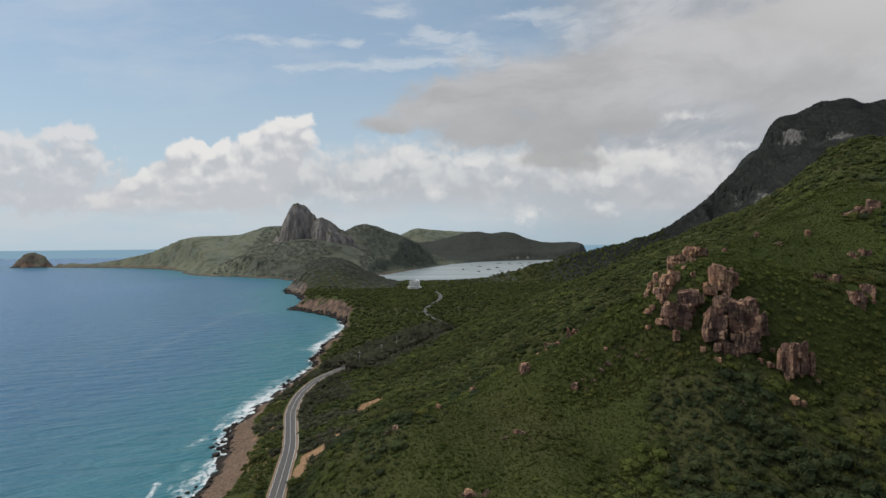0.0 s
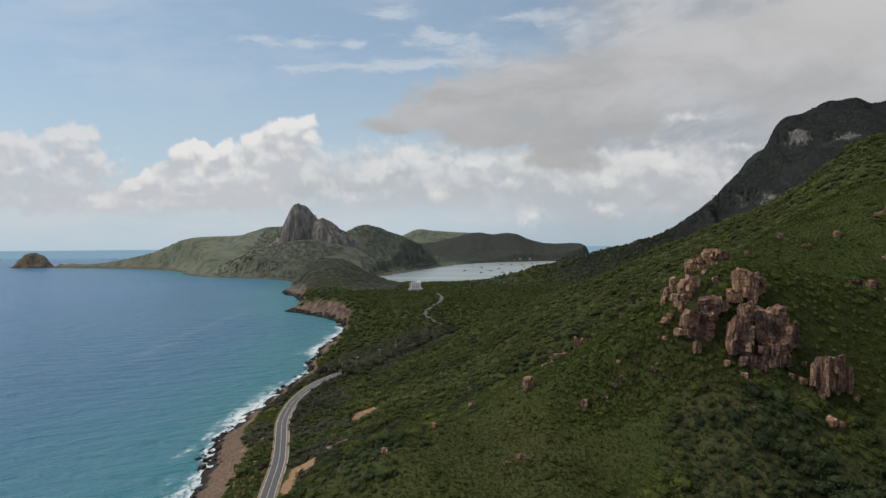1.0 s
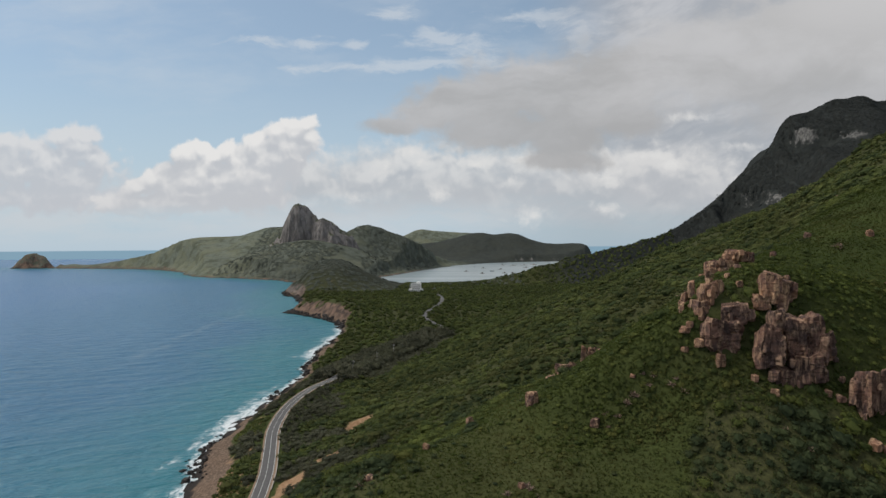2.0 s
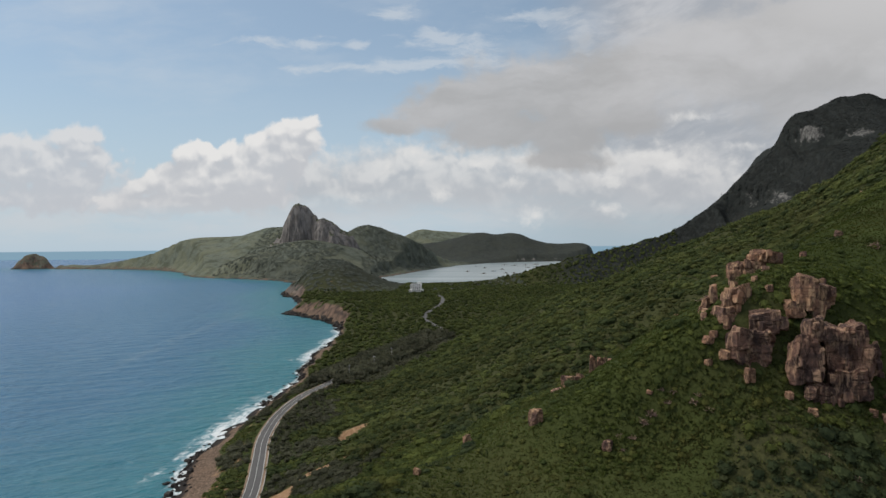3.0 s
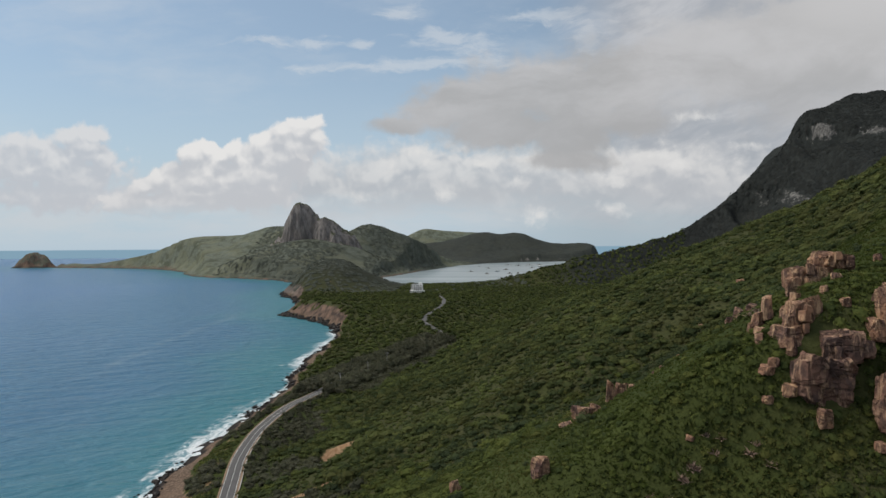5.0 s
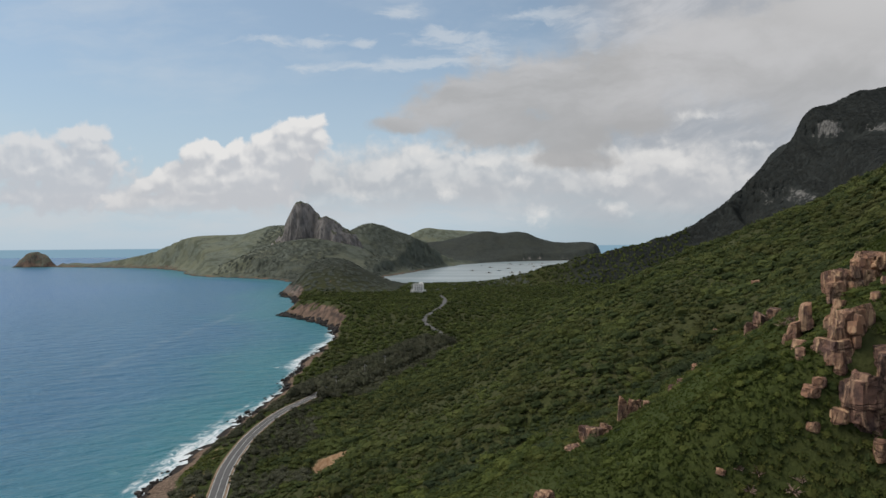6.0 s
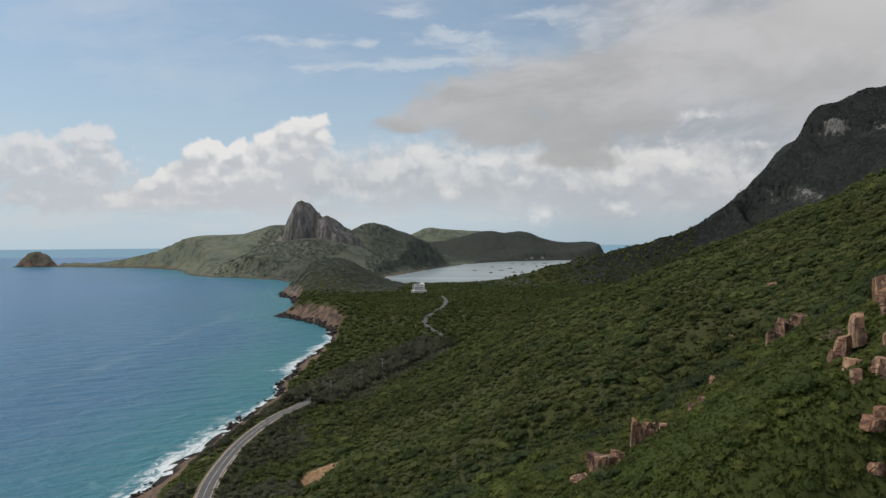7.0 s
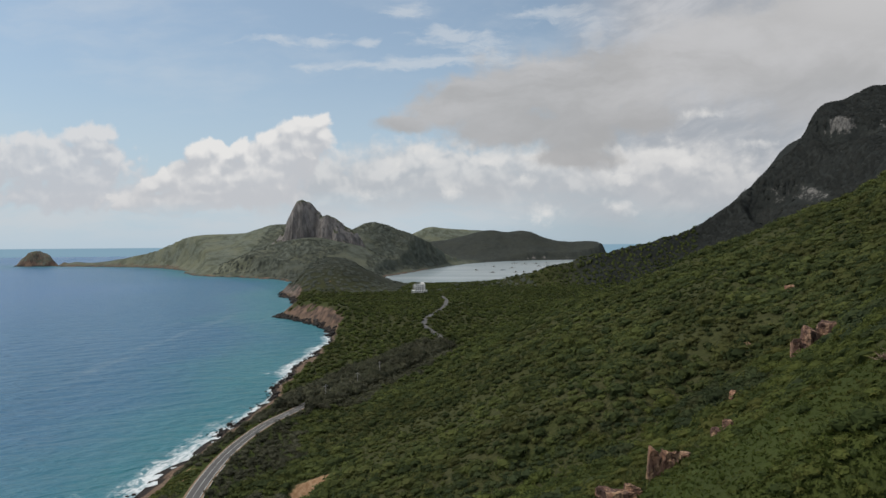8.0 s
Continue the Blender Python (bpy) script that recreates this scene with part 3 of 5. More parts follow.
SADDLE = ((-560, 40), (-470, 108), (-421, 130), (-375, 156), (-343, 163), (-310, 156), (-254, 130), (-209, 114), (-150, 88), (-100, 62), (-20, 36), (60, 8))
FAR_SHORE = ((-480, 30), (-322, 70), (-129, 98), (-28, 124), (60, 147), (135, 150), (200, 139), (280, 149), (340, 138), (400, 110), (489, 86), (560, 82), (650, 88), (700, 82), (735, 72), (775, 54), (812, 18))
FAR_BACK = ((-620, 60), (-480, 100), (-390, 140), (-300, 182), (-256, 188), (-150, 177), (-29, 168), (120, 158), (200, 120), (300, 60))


def height(x, y, detail=True):
    s = inland(x, y)
    # coastal plain
    z = 6.5 * (1 - np.exp(-np.maximum(s, 0) / 16)) + 0.018 * np.clip(s, 0, 400) + fbm(x, y, 120, 3, 11) * 5 * step(s, 20, 120)
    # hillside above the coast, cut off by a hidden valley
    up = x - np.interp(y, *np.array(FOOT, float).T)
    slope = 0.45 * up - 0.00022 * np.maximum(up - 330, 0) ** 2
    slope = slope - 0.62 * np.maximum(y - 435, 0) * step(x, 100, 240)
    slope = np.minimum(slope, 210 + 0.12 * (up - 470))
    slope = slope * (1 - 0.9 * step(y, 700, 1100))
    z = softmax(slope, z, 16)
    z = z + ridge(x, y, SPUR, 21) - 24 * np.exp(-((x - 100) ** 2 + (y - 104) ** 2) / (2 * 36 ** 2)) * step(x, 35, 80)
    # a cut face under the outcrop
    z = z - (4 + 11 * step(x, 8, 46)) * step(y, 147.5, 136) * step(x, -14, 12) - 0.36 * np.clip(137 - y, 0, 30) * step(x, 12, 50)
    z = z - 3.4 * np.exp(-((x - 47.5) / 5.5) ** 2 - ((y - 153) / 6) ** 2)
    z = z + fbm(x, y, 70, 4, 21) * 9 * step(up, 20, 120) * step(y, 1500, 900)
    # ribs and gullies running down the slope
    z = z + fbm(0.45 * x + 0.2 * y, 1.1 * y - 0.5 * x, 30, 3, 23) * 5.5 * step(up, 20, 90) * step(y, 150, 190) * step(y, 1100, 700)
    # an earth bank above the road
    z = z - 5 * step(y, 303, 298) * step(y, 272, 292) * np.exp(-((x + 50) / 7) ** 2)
    # the mountain, coloured dark to stand in for cloud shadow
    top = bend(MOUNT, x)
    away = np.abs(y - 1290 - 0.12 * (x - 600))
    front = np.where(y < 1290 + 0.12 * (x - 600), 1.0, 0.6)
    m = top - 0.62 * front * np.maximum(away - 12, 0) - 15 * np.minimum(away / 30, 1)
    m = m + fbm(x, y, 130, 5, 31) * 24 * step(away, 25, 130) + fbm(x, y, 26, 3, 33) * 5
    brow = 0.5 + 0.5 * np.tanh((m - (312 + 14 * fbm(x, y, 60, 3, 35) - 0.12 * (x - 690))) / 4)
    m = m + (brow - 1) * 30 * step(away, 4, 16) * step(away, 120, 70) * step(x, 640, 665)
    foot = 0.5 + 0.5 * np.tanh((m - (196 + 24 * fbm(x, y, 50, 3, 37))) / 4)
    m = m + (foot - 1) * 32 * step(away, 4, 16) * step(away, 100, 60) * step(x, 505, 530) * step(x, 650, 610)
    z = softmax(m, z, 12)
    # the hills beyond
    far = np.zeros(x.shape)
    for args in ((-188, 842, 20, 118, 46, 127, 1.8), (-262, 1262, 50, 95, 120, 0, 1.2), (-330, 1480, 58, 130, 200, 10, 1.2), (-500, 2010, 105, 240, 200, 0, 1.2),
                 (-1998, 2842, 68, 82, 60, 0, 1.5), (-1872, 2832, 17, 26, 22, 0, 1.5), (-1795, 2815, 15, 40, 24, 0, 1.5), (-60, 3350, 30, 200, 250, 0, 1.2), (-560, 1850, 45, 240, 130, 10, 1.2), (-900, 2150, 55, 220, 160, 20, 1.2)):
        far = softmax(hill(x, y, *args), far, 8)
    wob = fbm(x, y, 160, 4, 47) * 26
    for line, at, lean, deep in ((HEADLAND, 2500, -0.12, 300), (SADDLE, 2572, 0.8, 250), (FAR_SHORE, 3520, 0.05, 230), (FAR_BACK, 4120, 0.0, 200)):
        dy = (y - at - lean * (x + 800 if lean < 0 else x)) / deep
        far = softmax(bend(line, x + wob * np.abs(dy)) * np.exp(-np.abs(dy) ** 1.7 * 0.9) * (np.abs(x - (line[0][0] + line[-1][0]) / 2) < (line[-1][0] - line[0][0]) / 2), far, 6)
    far = np.maximum(far - 3.2, 0) + fbm(x, y, 120, 5, 45) * 11 * step(far, 8, 60) * (0.35 + 0.65 * np.clip(np.abs(wob) / 13, 0, 1))
    z = z + far * step(y, 725, 780)
    # cliffs and beach bound the land
    steep = np.where(y > 745, np.where(y > 1500, np.where(x < -1850, 1.6, 0.45), 1.0), 0.30) * np.maximum(s, 0) + 0.4 + 0.04 * np.maximum(s - 25, 0) ** 2
    bank = softmax(-z, -steep, 2.5)
    z = np.where(s > 0, -bank, np.maximum(-0.12 * -s, -8) + 0.2)
    if detail:
        d, rz = road_near(x, y)
        bench = step(d, 20, 5.5)
        z = z * (1 - bench) + (rz - 0.25) * bench
    return z


def axis(knots):
    """Grid lines whose spacing changes along the axis: (place, spacing) knots."""
    ks, out = np.array(knots, float), []
    v = ks[0, 0]
    while v < ks[-1, 0]:
        out.append(v)
        v += float(np.interp(v, ks[:, 0], ks[:, 1]))
    return np.array(out + [ks[-1, 0]])


GX = axis(((-4900, 350), (-2300, 60), (-2100, 16), (-1000, 14), (-420, 8), (-150, 2.6), (130, 2.6), (260, 4.5), (600, 7), (950, 9), (1300, 40), (4900, 400)))
GY = axis(((-4900, 500), (-300, 60), (70, 4), (110, 2.6), (420, 3.2), (700, 6), (1250, 9), (1400, 10), (2000, 14), (2900, 16), (3700, 30), (4900, 90)))


def sheet(name, z, layers, mat, keep=None, every=1):
    """A grid over GX x GY with heights z, and float layers on its points."""
    ix = np.nonzero((np.arange(len(GX)) % every == 0) | (np.arange(len(GX)) == len(GX) - 1) | ((GX > -190) & (GX < -92)))[0]
    iy = np.nonzero((np.arange(len(GY)) % every == 0) | (np.arange(len(GY)) == len(GY) - 1) | ((GY > 180) & (GY < 760)))[0]
    nx, ny = len(ix), len(iy)
    X, Y = np.meshgrid(GX[ix], GY[iy])
    z, layers = z[np.ix_(iy, ix)], {k: v[np.ix_(iy, ix)] for k, v in layers.items()}
    keep = None if keep is None else keep[np.ix_(iy, ix)]
    co = np.stack((X, Y, z), -1).reshape(-1, 3)
    i = np.arange(nx * ny).reshape(ny, nx)
    quads = np.stack((i[:-1, :-1], i[:-1, 1:], i[1:, 1:], i[1:, :-1]), -1).reshape(-1, 4)
    if keep is not None:
        quads = quads[keep.reshape(-1)[quads].any(1)]
    return solid(name, co, quads, layers, mat, smooth=True)


def solid(name, co, faces, layers=None, mat=None, smooth=False):
    """A mesh object from arrays; faces: one array of triangles or quads."""
    me = bpy.data.meshes.new(name)
    k = faces.shape[1]
    me.vertices.add(len(co)), me.loops.add(faces.size), me.polygons.add(len(faces))
    me.vertices.foreach_set("co", np.ascontiguousarray(co, np.float32).ravel())
    me.loops.foreach_set("vertex_index", np.ascontiguousarray(faces, np.int32).ravel())
    me.polygons.foreach_set("loop_start", np.arange(0, faces.size, k, dtype=np.int32))
    me.polygons.foreach_set("use_smooth", np.full(len(faces), smooth))
    for key, values in (layers or {}).items():
        a = me.attributes.new(key, "FLOAT", "POINT")
        a.data.foreach_set("value", np.ascontiguousarray(values, np.float32).ravel())
    me.update(calc_edges=True)
    me.validate()
    if mat:
        me.materials.append(mat)
    return new(name, me)


def grassy(x, y):
    """1 on the open fern and grass of the spur, 0 in the bush."""
    edge = 34 + 0.7 * (y - 118)
    g = step(x, -30, 0) * np.maximum(step(x - edge, 6, -6) * step(y, 182, 160), 0.85 * step(x, 125, 95) * step(y, 131, 137) * step(y, 176, 158))
    g = g + 0.9 * step(y, 150, 165) * step(y, 250, 215) * step(x, 70, 95)
    return np.clip(g + fbm(x, y, 26, 4, 91) * 1.2, 0, 1)


X, Y = np.meshgrid(GX, GY)
S = inland(X, Y)
Z = height(X, Y)
DROAD, _ = road_near(X, Y)
gy, gx = np.gradient(Z, GY, GX)
STEEP = np.hypot(gx, gy)


def blob(x, y, cx, cy, rx, ry, turn=0.0):
    c, s = math.cos(radians(turn)), math.sin(radians(turn))
    u, v = ((x - cx) * c + (y - cy) * s) / rx, (-(x - cx) * s + (y - cy) * c) / ry
    return np.clip(1.5 - np.hypot(u, v), 0, 1)


def soil_at(x, y):
    """Bare earth: cuttings beside the road and washed patches on the slope."""
    out = np.zeros(x.shape)
    for args in ((-50.5, 299.5, 6, 3.2, -10), (-47, 302, 4, 3, 0), (-63.5, 236, 5, 7, 20), (-66, 222, 2.2, 12, 10), (-52, 247, 12, 2.5, 25),
                 (-185, 900, 16, 6, 15), (-238, 1160, 10, 3.5, 10)):
        out = np.maximum(out, blob(x, y, *args))
    return out


SOIL = np.maximum(soil_at(X, Y), 0.4 * np.clip(2 * blob(X, Y, -91, 268, 9, 62, 13), 0, 1)) * (DROAD > 4)
BEACH_W = np.interp(Y, (150, 285, 330, 540, 590, 620, 720), (14, 14, 7.5, 7, 12, 6, 5))
BEACH = np.where(Y < 720, step(S, BEACH_W + 2, BEACH_W - 2), np.where((S < 6) & ((X < -150) | (Y < 1200)), 0.7, 0)) * (DROAD > 4.5)
CLIFF = np.where((Y > 735) & ((X < -110) | (Y > 3000)), step(STEEP, 0.55, 0.85) * step(Z, 28, 14), 0) * np.where(Y > 1500, step(Z, 16, 8), 1)
FACE = np.maximum(np.maximum(blob(X, Z, 688, 303, 26, 17), blob(X, Z, 746, 294, 20, 10)), 0.52 * blob(X, Z, 575, 180, 46, 24))
CLIFF = np.maximum(CLIFF, FACE * (0.9 + 1.2 * fbm(X, Y, 30, 3, 51)) * (Y > 1150) * (Y < 1330))
CLIFF = np.maximum(CLIFF, np.where((X < -1850) & (Z > 3), 0.5, np.where((X < -1100) & (Z < 12), 0.5, 0)))
WET = step(Z, 1.3, 0.3)
# far: colour with haze painted in; wood: woods darkened for cloud shadow
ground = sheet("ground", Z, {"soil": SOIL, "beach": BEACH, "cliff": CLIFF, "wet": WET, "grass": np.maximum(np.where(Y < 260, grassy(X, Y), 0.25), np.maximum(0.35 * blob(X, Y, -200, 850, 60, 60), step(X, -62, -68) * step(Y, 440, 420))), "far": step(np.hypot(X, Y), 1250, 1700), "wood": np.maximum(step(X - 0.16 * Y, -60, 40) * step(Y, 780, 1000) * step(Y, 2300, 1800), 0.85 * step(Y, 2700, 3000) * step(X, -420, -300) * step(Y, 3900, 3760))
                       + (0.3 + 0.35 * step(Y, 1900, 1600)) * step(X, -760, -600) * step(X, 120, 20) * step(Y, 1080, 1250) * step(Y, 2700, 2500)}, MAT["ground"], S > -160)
tagged(ground, "green scrub-covered island ground with stony beach and bare earth", "ground", "", "structure")
LAGOON = ((X > -330) & (Y > 1380)).astype(float)
sea = sheet("water", np.zeros(X.shape), {"offshore": np.maximum(-S, 0), "lagoon": LAGOON, "surf": np.where(Y < 760, 1.0, 0.5) * (1 - LAGOON) * step(Y, 3000, 1500)}, MAT["water"], every=3)
tagged(sea, "blue to turquoise sea with white surf along the shore", "sea", "", "structure")


def ground_z(x, y):
    """Height of the ground sheet at points, read off its grid."""
    x, y = np.asarray(x, float), np.asarray(y, float)
    i = np.clip(np.searchsorted(GX, x) - 1, 0, len(GX) - 2)
    j = np.clip(np.searchsorted(GY, y) - 1, 0, len(GY) - 2)
    fx, fy = (x - GX[i]) / (GX[i + 1] - GX[i]), (y - GY[j]) / (GY[j + 1] - GY[j])
    return (Z[j, i] * (1 - fx) + Z[j, i + 1] * fx) * (1 - fy) + (Z[j + 1, i] * (1 - fx) + Z[j + 1, i + 1] * fx) * fy


# ---------------------------------------------------------------- builders
def part(name, bm, mat, parent=None, label=""):
    """Links a bmesh as one mesh object, under a thing or a part."""
    me = bpy.data.meshes.new(name)
    bm.to_mesh(me)
    bm.free()
    me.materials.append(mat)
    ob = new(name, me)
    ob.parent = parent
    return tagged(ob, label)


def thing(name, at, label, category, group="", turn=0.0):
    ob = new(name)
    ob.empty_display_size = 0.5
    ob.matrix_world = pose(*at, 0, 0, turn)
    return tagged(ob, label, category, group)


def box(bm, x0, x1, y0, y1, z0, z1, bevel=0.0):
    made = bmesh.ops.create_cube(bm, size=1.0)["verts"]
    for v in made:
        v.co = Vector(((x0 + x1) / 2 + v.co.x * (x1 - x0), (y0 + y1) / 2 + v.co.y * (y1 - y0), (z0 + z1) / 2 + v.co.z * (z1 - z0)))
    if bevel:
        edges = {e for v in made for e in v.link_edges}
        bmesh.ops.bevel(bm, geom=list(edges), offset=bevel, segments=1, affect="EDGES")
    return made


def boxed(*dims, bevel=0.0):
    bm = bmesh.new()
    box(bm, *dims, bevel=bevel)
    return bm


def rod(r0, r1, z0, z1, sides=8):
    bm = bmesh.new()
    bmesh.ops.create_cone(bm, cap_ends=True, segments=sides, radius1=r0, radius2=r1, depth=z1 - z0)
    bmesh.ops.translate(bm, verts=bm.verts, vec=(0, 0, (z0 + z1) / 2))
    return bm


def boulder_mesh(w, d, h, seed, blocky=0.62, sub=4):
    """A block of weathered rock: a ball planed off by near-vertical and level joints, then roughened. Its base is at z = -h/2."""
    rng = random.Random(seed)
    bm = bmesh.new()
    bmesh.ops.create_icosphere(bm, subdivisions=sub, radius=1.0)
    planes = []
    base = rng.uniform(-0.32, 0.32)
    for k in range(4):
        a = base + k * 1.5708 + rng.uniform(-0.2, 0.2)
        planes.append((Vector((math.cos(a), math.sin(a), rng.uniform(-0.1, 0.14))).normalized(), rng.uniform(blocky - 0.10, blocky + 0.04)))
    for k in range(6):
        a = rng.uniform(0, 6.28)
        planes.append((Vector((math.cos(a), math.sin(a), rng.uniform(-0.35, 0.8))).normalized(), rng.uniform(0.72, 0.86)))
    planes.append((Vector((rng.uniform(-0.3, 0.3), rng.uniform(-0.25, 0.25), 1)).normalized(), rng.uniform(0.56, 0.68)))
    planes.append((Vector((rng.uniform(-0.2, 0.2), rng.uniform(-0.2, 0.2), -1)).normalized(), 0.7))
    off = Vector((rng.uniform(0, 90), rng.uniform(0, 90), rng.uniform(0, 90)))
    size = Vector((w, d, h)) / (2 * 0.63)
    cracks = [(Vector((math.cos(a), math.sin(a), rng.uniform(-0.15, 0.15))), rng.uniform(-0.45, 0.45)) for a in (base, base + 0.1, base - 0.15, base + 1.5)]
    cracks += [(Vector((rng.uniform(-0.2, 0.2), rng.uniform(-0.2, 0.2), 1)).normalized(), k + rng.uniform(-0.12, 0.12)) for k in (-0.25, 0.22)]
    for v in bm.verts:
        for nrm, dist in planes:
            over = v.co.dot(nrm) - dist
            if over > 0:
                v.co -= nrm * over
        q = Vector((v.co.x * size.x, v.co.y * size.y, v.co.z * size.z))
        n2 = noise.fractal(q * 1.9 + off, 0.7, 2.0, 3)
        v.co *= 1 + 0.016 * n2 - 0.02 * noise.turbulence(q * 0.8 + off, 4, True)
        far, spots = noise.voronoi(Vector((q.x * 0.42, q.y * 0.42, q.z * 0.2)) + off, distance_metric="CHEBYCHEV")
        joint = far[1] - far[0]
        v.co *= 1 + 0.13 * (noise.cell(spots[0] * 7.3) - 0.5)
        if joint < 0.06:
            v.co *= 1 - 0.06 * (1 - joint / 0.06)
        for nrm, dist in cracks:
            gap = abs(v.co.dot(nrm) - dist)
            if gap < 0.03:
                v.co *= 1 - 0.07 * (1 - gap / 0.03)
    lo = Vector([min(v.co[i] for v in bm.verts) for i in range(3)])
    hi = Vector([max(v.co[i] for v in bm.verts) for i in range(3)])
    for v in bm.verts:
        v.co = Vector([((v.co[i] - lo[i]) / (hi[i] - lo[i]) - 0.5) * (w, d, h)[i] for i in range(3)])
    return bm


# ---------------------------------------------------------------- the bald rock peak beyond the bay
def rock_peak():
    xs, ys = np.arange(-680, -300, 3.0), np.arange(1950, 2170, 3.5)
    px, py = np.meshgrid(xs, ys)
    wx = px + fbm(px, py, 45, 4, 71) * 26
    wy = py + fbm(px, py, 45, 4, 75) * 26

    def dome(cx, cy, rx, ry, top, foot, p, q):
        r = np.hypot((wx - cx) / np.where(wx > cx, rx[1], rx[0]), (wy - cy) / ry)
        flute = 0.03 * np.sin(np.arctan2(wy - cy, wx - cx) * 23 + 3 * fbm(px, py, 60, 2, 79))
        return foot + (top - foot) * np.power(np.clip(1 - np.power(r * (1 + flute), p), 0, 1), q)

    z = softmax(dome(-541, 2050, (68, 98), 66, 236, 40, 2.0, 0.75), dome(-465, 2054, (80, 138), 80, 184, 40, 1.8, 0.75), 24)
    z = softmax(z, dome(-600, 2040, (46, 46), 50, 125, 40, 1.8, 0.7), 8)
    gully = np.exp(-((px + 497 + 0.25 * (z - 150) + 7 * fbm(px, py, 30, 2, 81)) / 7) ** 2)
    z = z - 4 * gully * step(py, 2060, 2030) + fbm(px, py, 16, 3, 83) * 9
    base = ground_z(px, py)
    z = np.where(z < 48, np.minimum(z, base) - 6, z)
    nx, ny = len(xs), len(ys)
    i = np.arange(nx * ny).reshape(ny, nx)
    quads = np.stack((i[:-1, :-1], i[:-1, 1:], i[1:, 1:], i[1:, :-1]), -1).reshape(-1, 4)
    quads = quads[(z > base - 5).reshape(-1)[quads].any(1)]
    gy_, gx_ = np.gradient(z, ys, xs)
    flat = step(np.hypot(gx_, gy_) + 0.5 * fbm(px, py, 20, 3, 87), 1.5, 0.8)
    m, n = material("peak_rock")
    p = where(n)
    a = n.noise(n.scaled(p, (0.085, 0.085, 0.014)), 1.0, 8, 0.68, 0.3)
    b = n.noise(p, 0.02, 5, 0.6)
    c = n.noise(p, 0.16, 5, 0.65)
    col = n.mix(n.ramp(a, 0.38, 0.64), (0.100, 0.093, 0.088), (0.245, 0.225, 0.21))
    col = n.mix(n.math("MULTIPLY", n.ramp(b, 0.5, 0.68), 0.5), col, (0.16, 0.14, 0.12))
    scrub = n.ramp(n.math("ADD", attr(n, "flat"), n.math("MULTIPLY", n.math("SUBTRACT", c, 0.5), 0.9)), 0.35, 0.65)
    col = n.mix(scrub, col, (0.062, 0.068, 0.042))
    finish(n, col, 0.92, n.math("ADD", a, n.math("MULTIPLY", c, 0.4)), 1.0, 7.0, 0.15)
    ob = solid("rock_peak", np.stack((px, py, z), -1).reshape(-1, 3), quads, {"flat": flat}, m, smooth=True)
    tagged(ob, "bald grey granite peak with streaked cliffs above green scrub", "mountain", "", "structure")


rock_peak()

# ---------------------------------------------------------------- rock outcrops on the spur
ROCKS = []


def outcrop(label, seed, blocks, mat="rock"):
    """Blocks: (x, y, z of the middle, width, height). The thing stands on the ground under its first block."""
    x0, y0 = blocks[0][0], blocks[0][1] + 0.15 * blocks[0][3]
    z0 = float(ground_z(x0, y0))
    if len(blocks) == 1:
        x, y, z, w, h = blocks[0]
        bottom = min(z - h / 2, z0 - 0.6)
        tall = z + h / 2 - bottom
        ob = part("boulder", boulder_mesh(w, w * 0.9, tall, seed, 0.74, sub=4 if w > 2.5 else 3), MAT[mat])
        ob.matrix_world = pose(x, y0, bottom + tall / 2, 0, 0, seed * 37 % 360)
        ROCKS.append((x, y0, w * 0.62))
        return tagged(ob, label, "boulder", "boulders on the slope")
    group = thing("rock_outcrop", (x0, y0, z0), label, "rock outcrop", "outcrops on the slope")
    for k, (x, y, z, w, h) in enumerate(blocks):
        yy = y + 0.15 * w
        gz = float(ground_z(x, yy))
        bottom = z - h / 2 if z - h / 2 - gz < 0.3 else max(gz - 0.4, z - h / 2 - 1.2)
        tall = z + h / 2 - bottom
        ob = part("block", boulder_mesh(w * 0.97, max(w * (0.95 if w < 6 else 0.7), 2.0), tall, seed * 31 + k, sub=5 if w > 4.9 else 4 if w > 2.4 else 3), MAT[mat], group)
        ob.location = (x - x0, yy - y0, bottom + tall / 2 - z0)
        tip = random.Random(seed * 53 + k)
        ob.rotation_euler = (tip.uniform(-0.08, 0.08), tip.uniform(-0.09, 0.09), tip.uniform(-0.25, 0.25))
        ROCKS.append((x, yy, w * 0.62))
        if w > 3.0:
            rng = random.Random(seed * 77 + k)
            for _ in range(3):
                s = w * rng.uniform(0.2, 0.36)
                chip = part("block", boulder_mesh(s, s * 0.9, s * rng.uniform(0.9, 1.7), rng.randint(0, 9999), sub=3), MAT[mat], group)
                side = rng.uniform(-0.5, 0.5)
                chip.location = (x - x0 + side * w, yy - y0 - (0.44 if w < 6 else 0.28) * w * (1.05 - abs(side)), bottom + tall * rng.uniform(0.08, 0.85) - z0)
                chip.rotation_euler = (0, 0, rng.uniform(0, 6.28))
    return group


BROWN = "weathered red-brown granite outcrop with pale streaks on the slope"
outcrop(BROWN, 1, ((52.1, 141, 76.6, 9.8, 7.8), (53.9, 141.5, 81.3, 6.6, 4.4), (48.6, 141, 78.6, 3.2, 3.0)), "darkrock")
outcrop("stack of split orange-brown boulders on the grassy crest", 2, ((50.7, 146, 84.9, 4.6, 5.2), (52.4, 146.3, 85.6, 3.0, 5.0), (48.3, 145, 82.2, 3.6, 3.6), (49.2, 145.6, 84.2, 2.2, 2.4)))
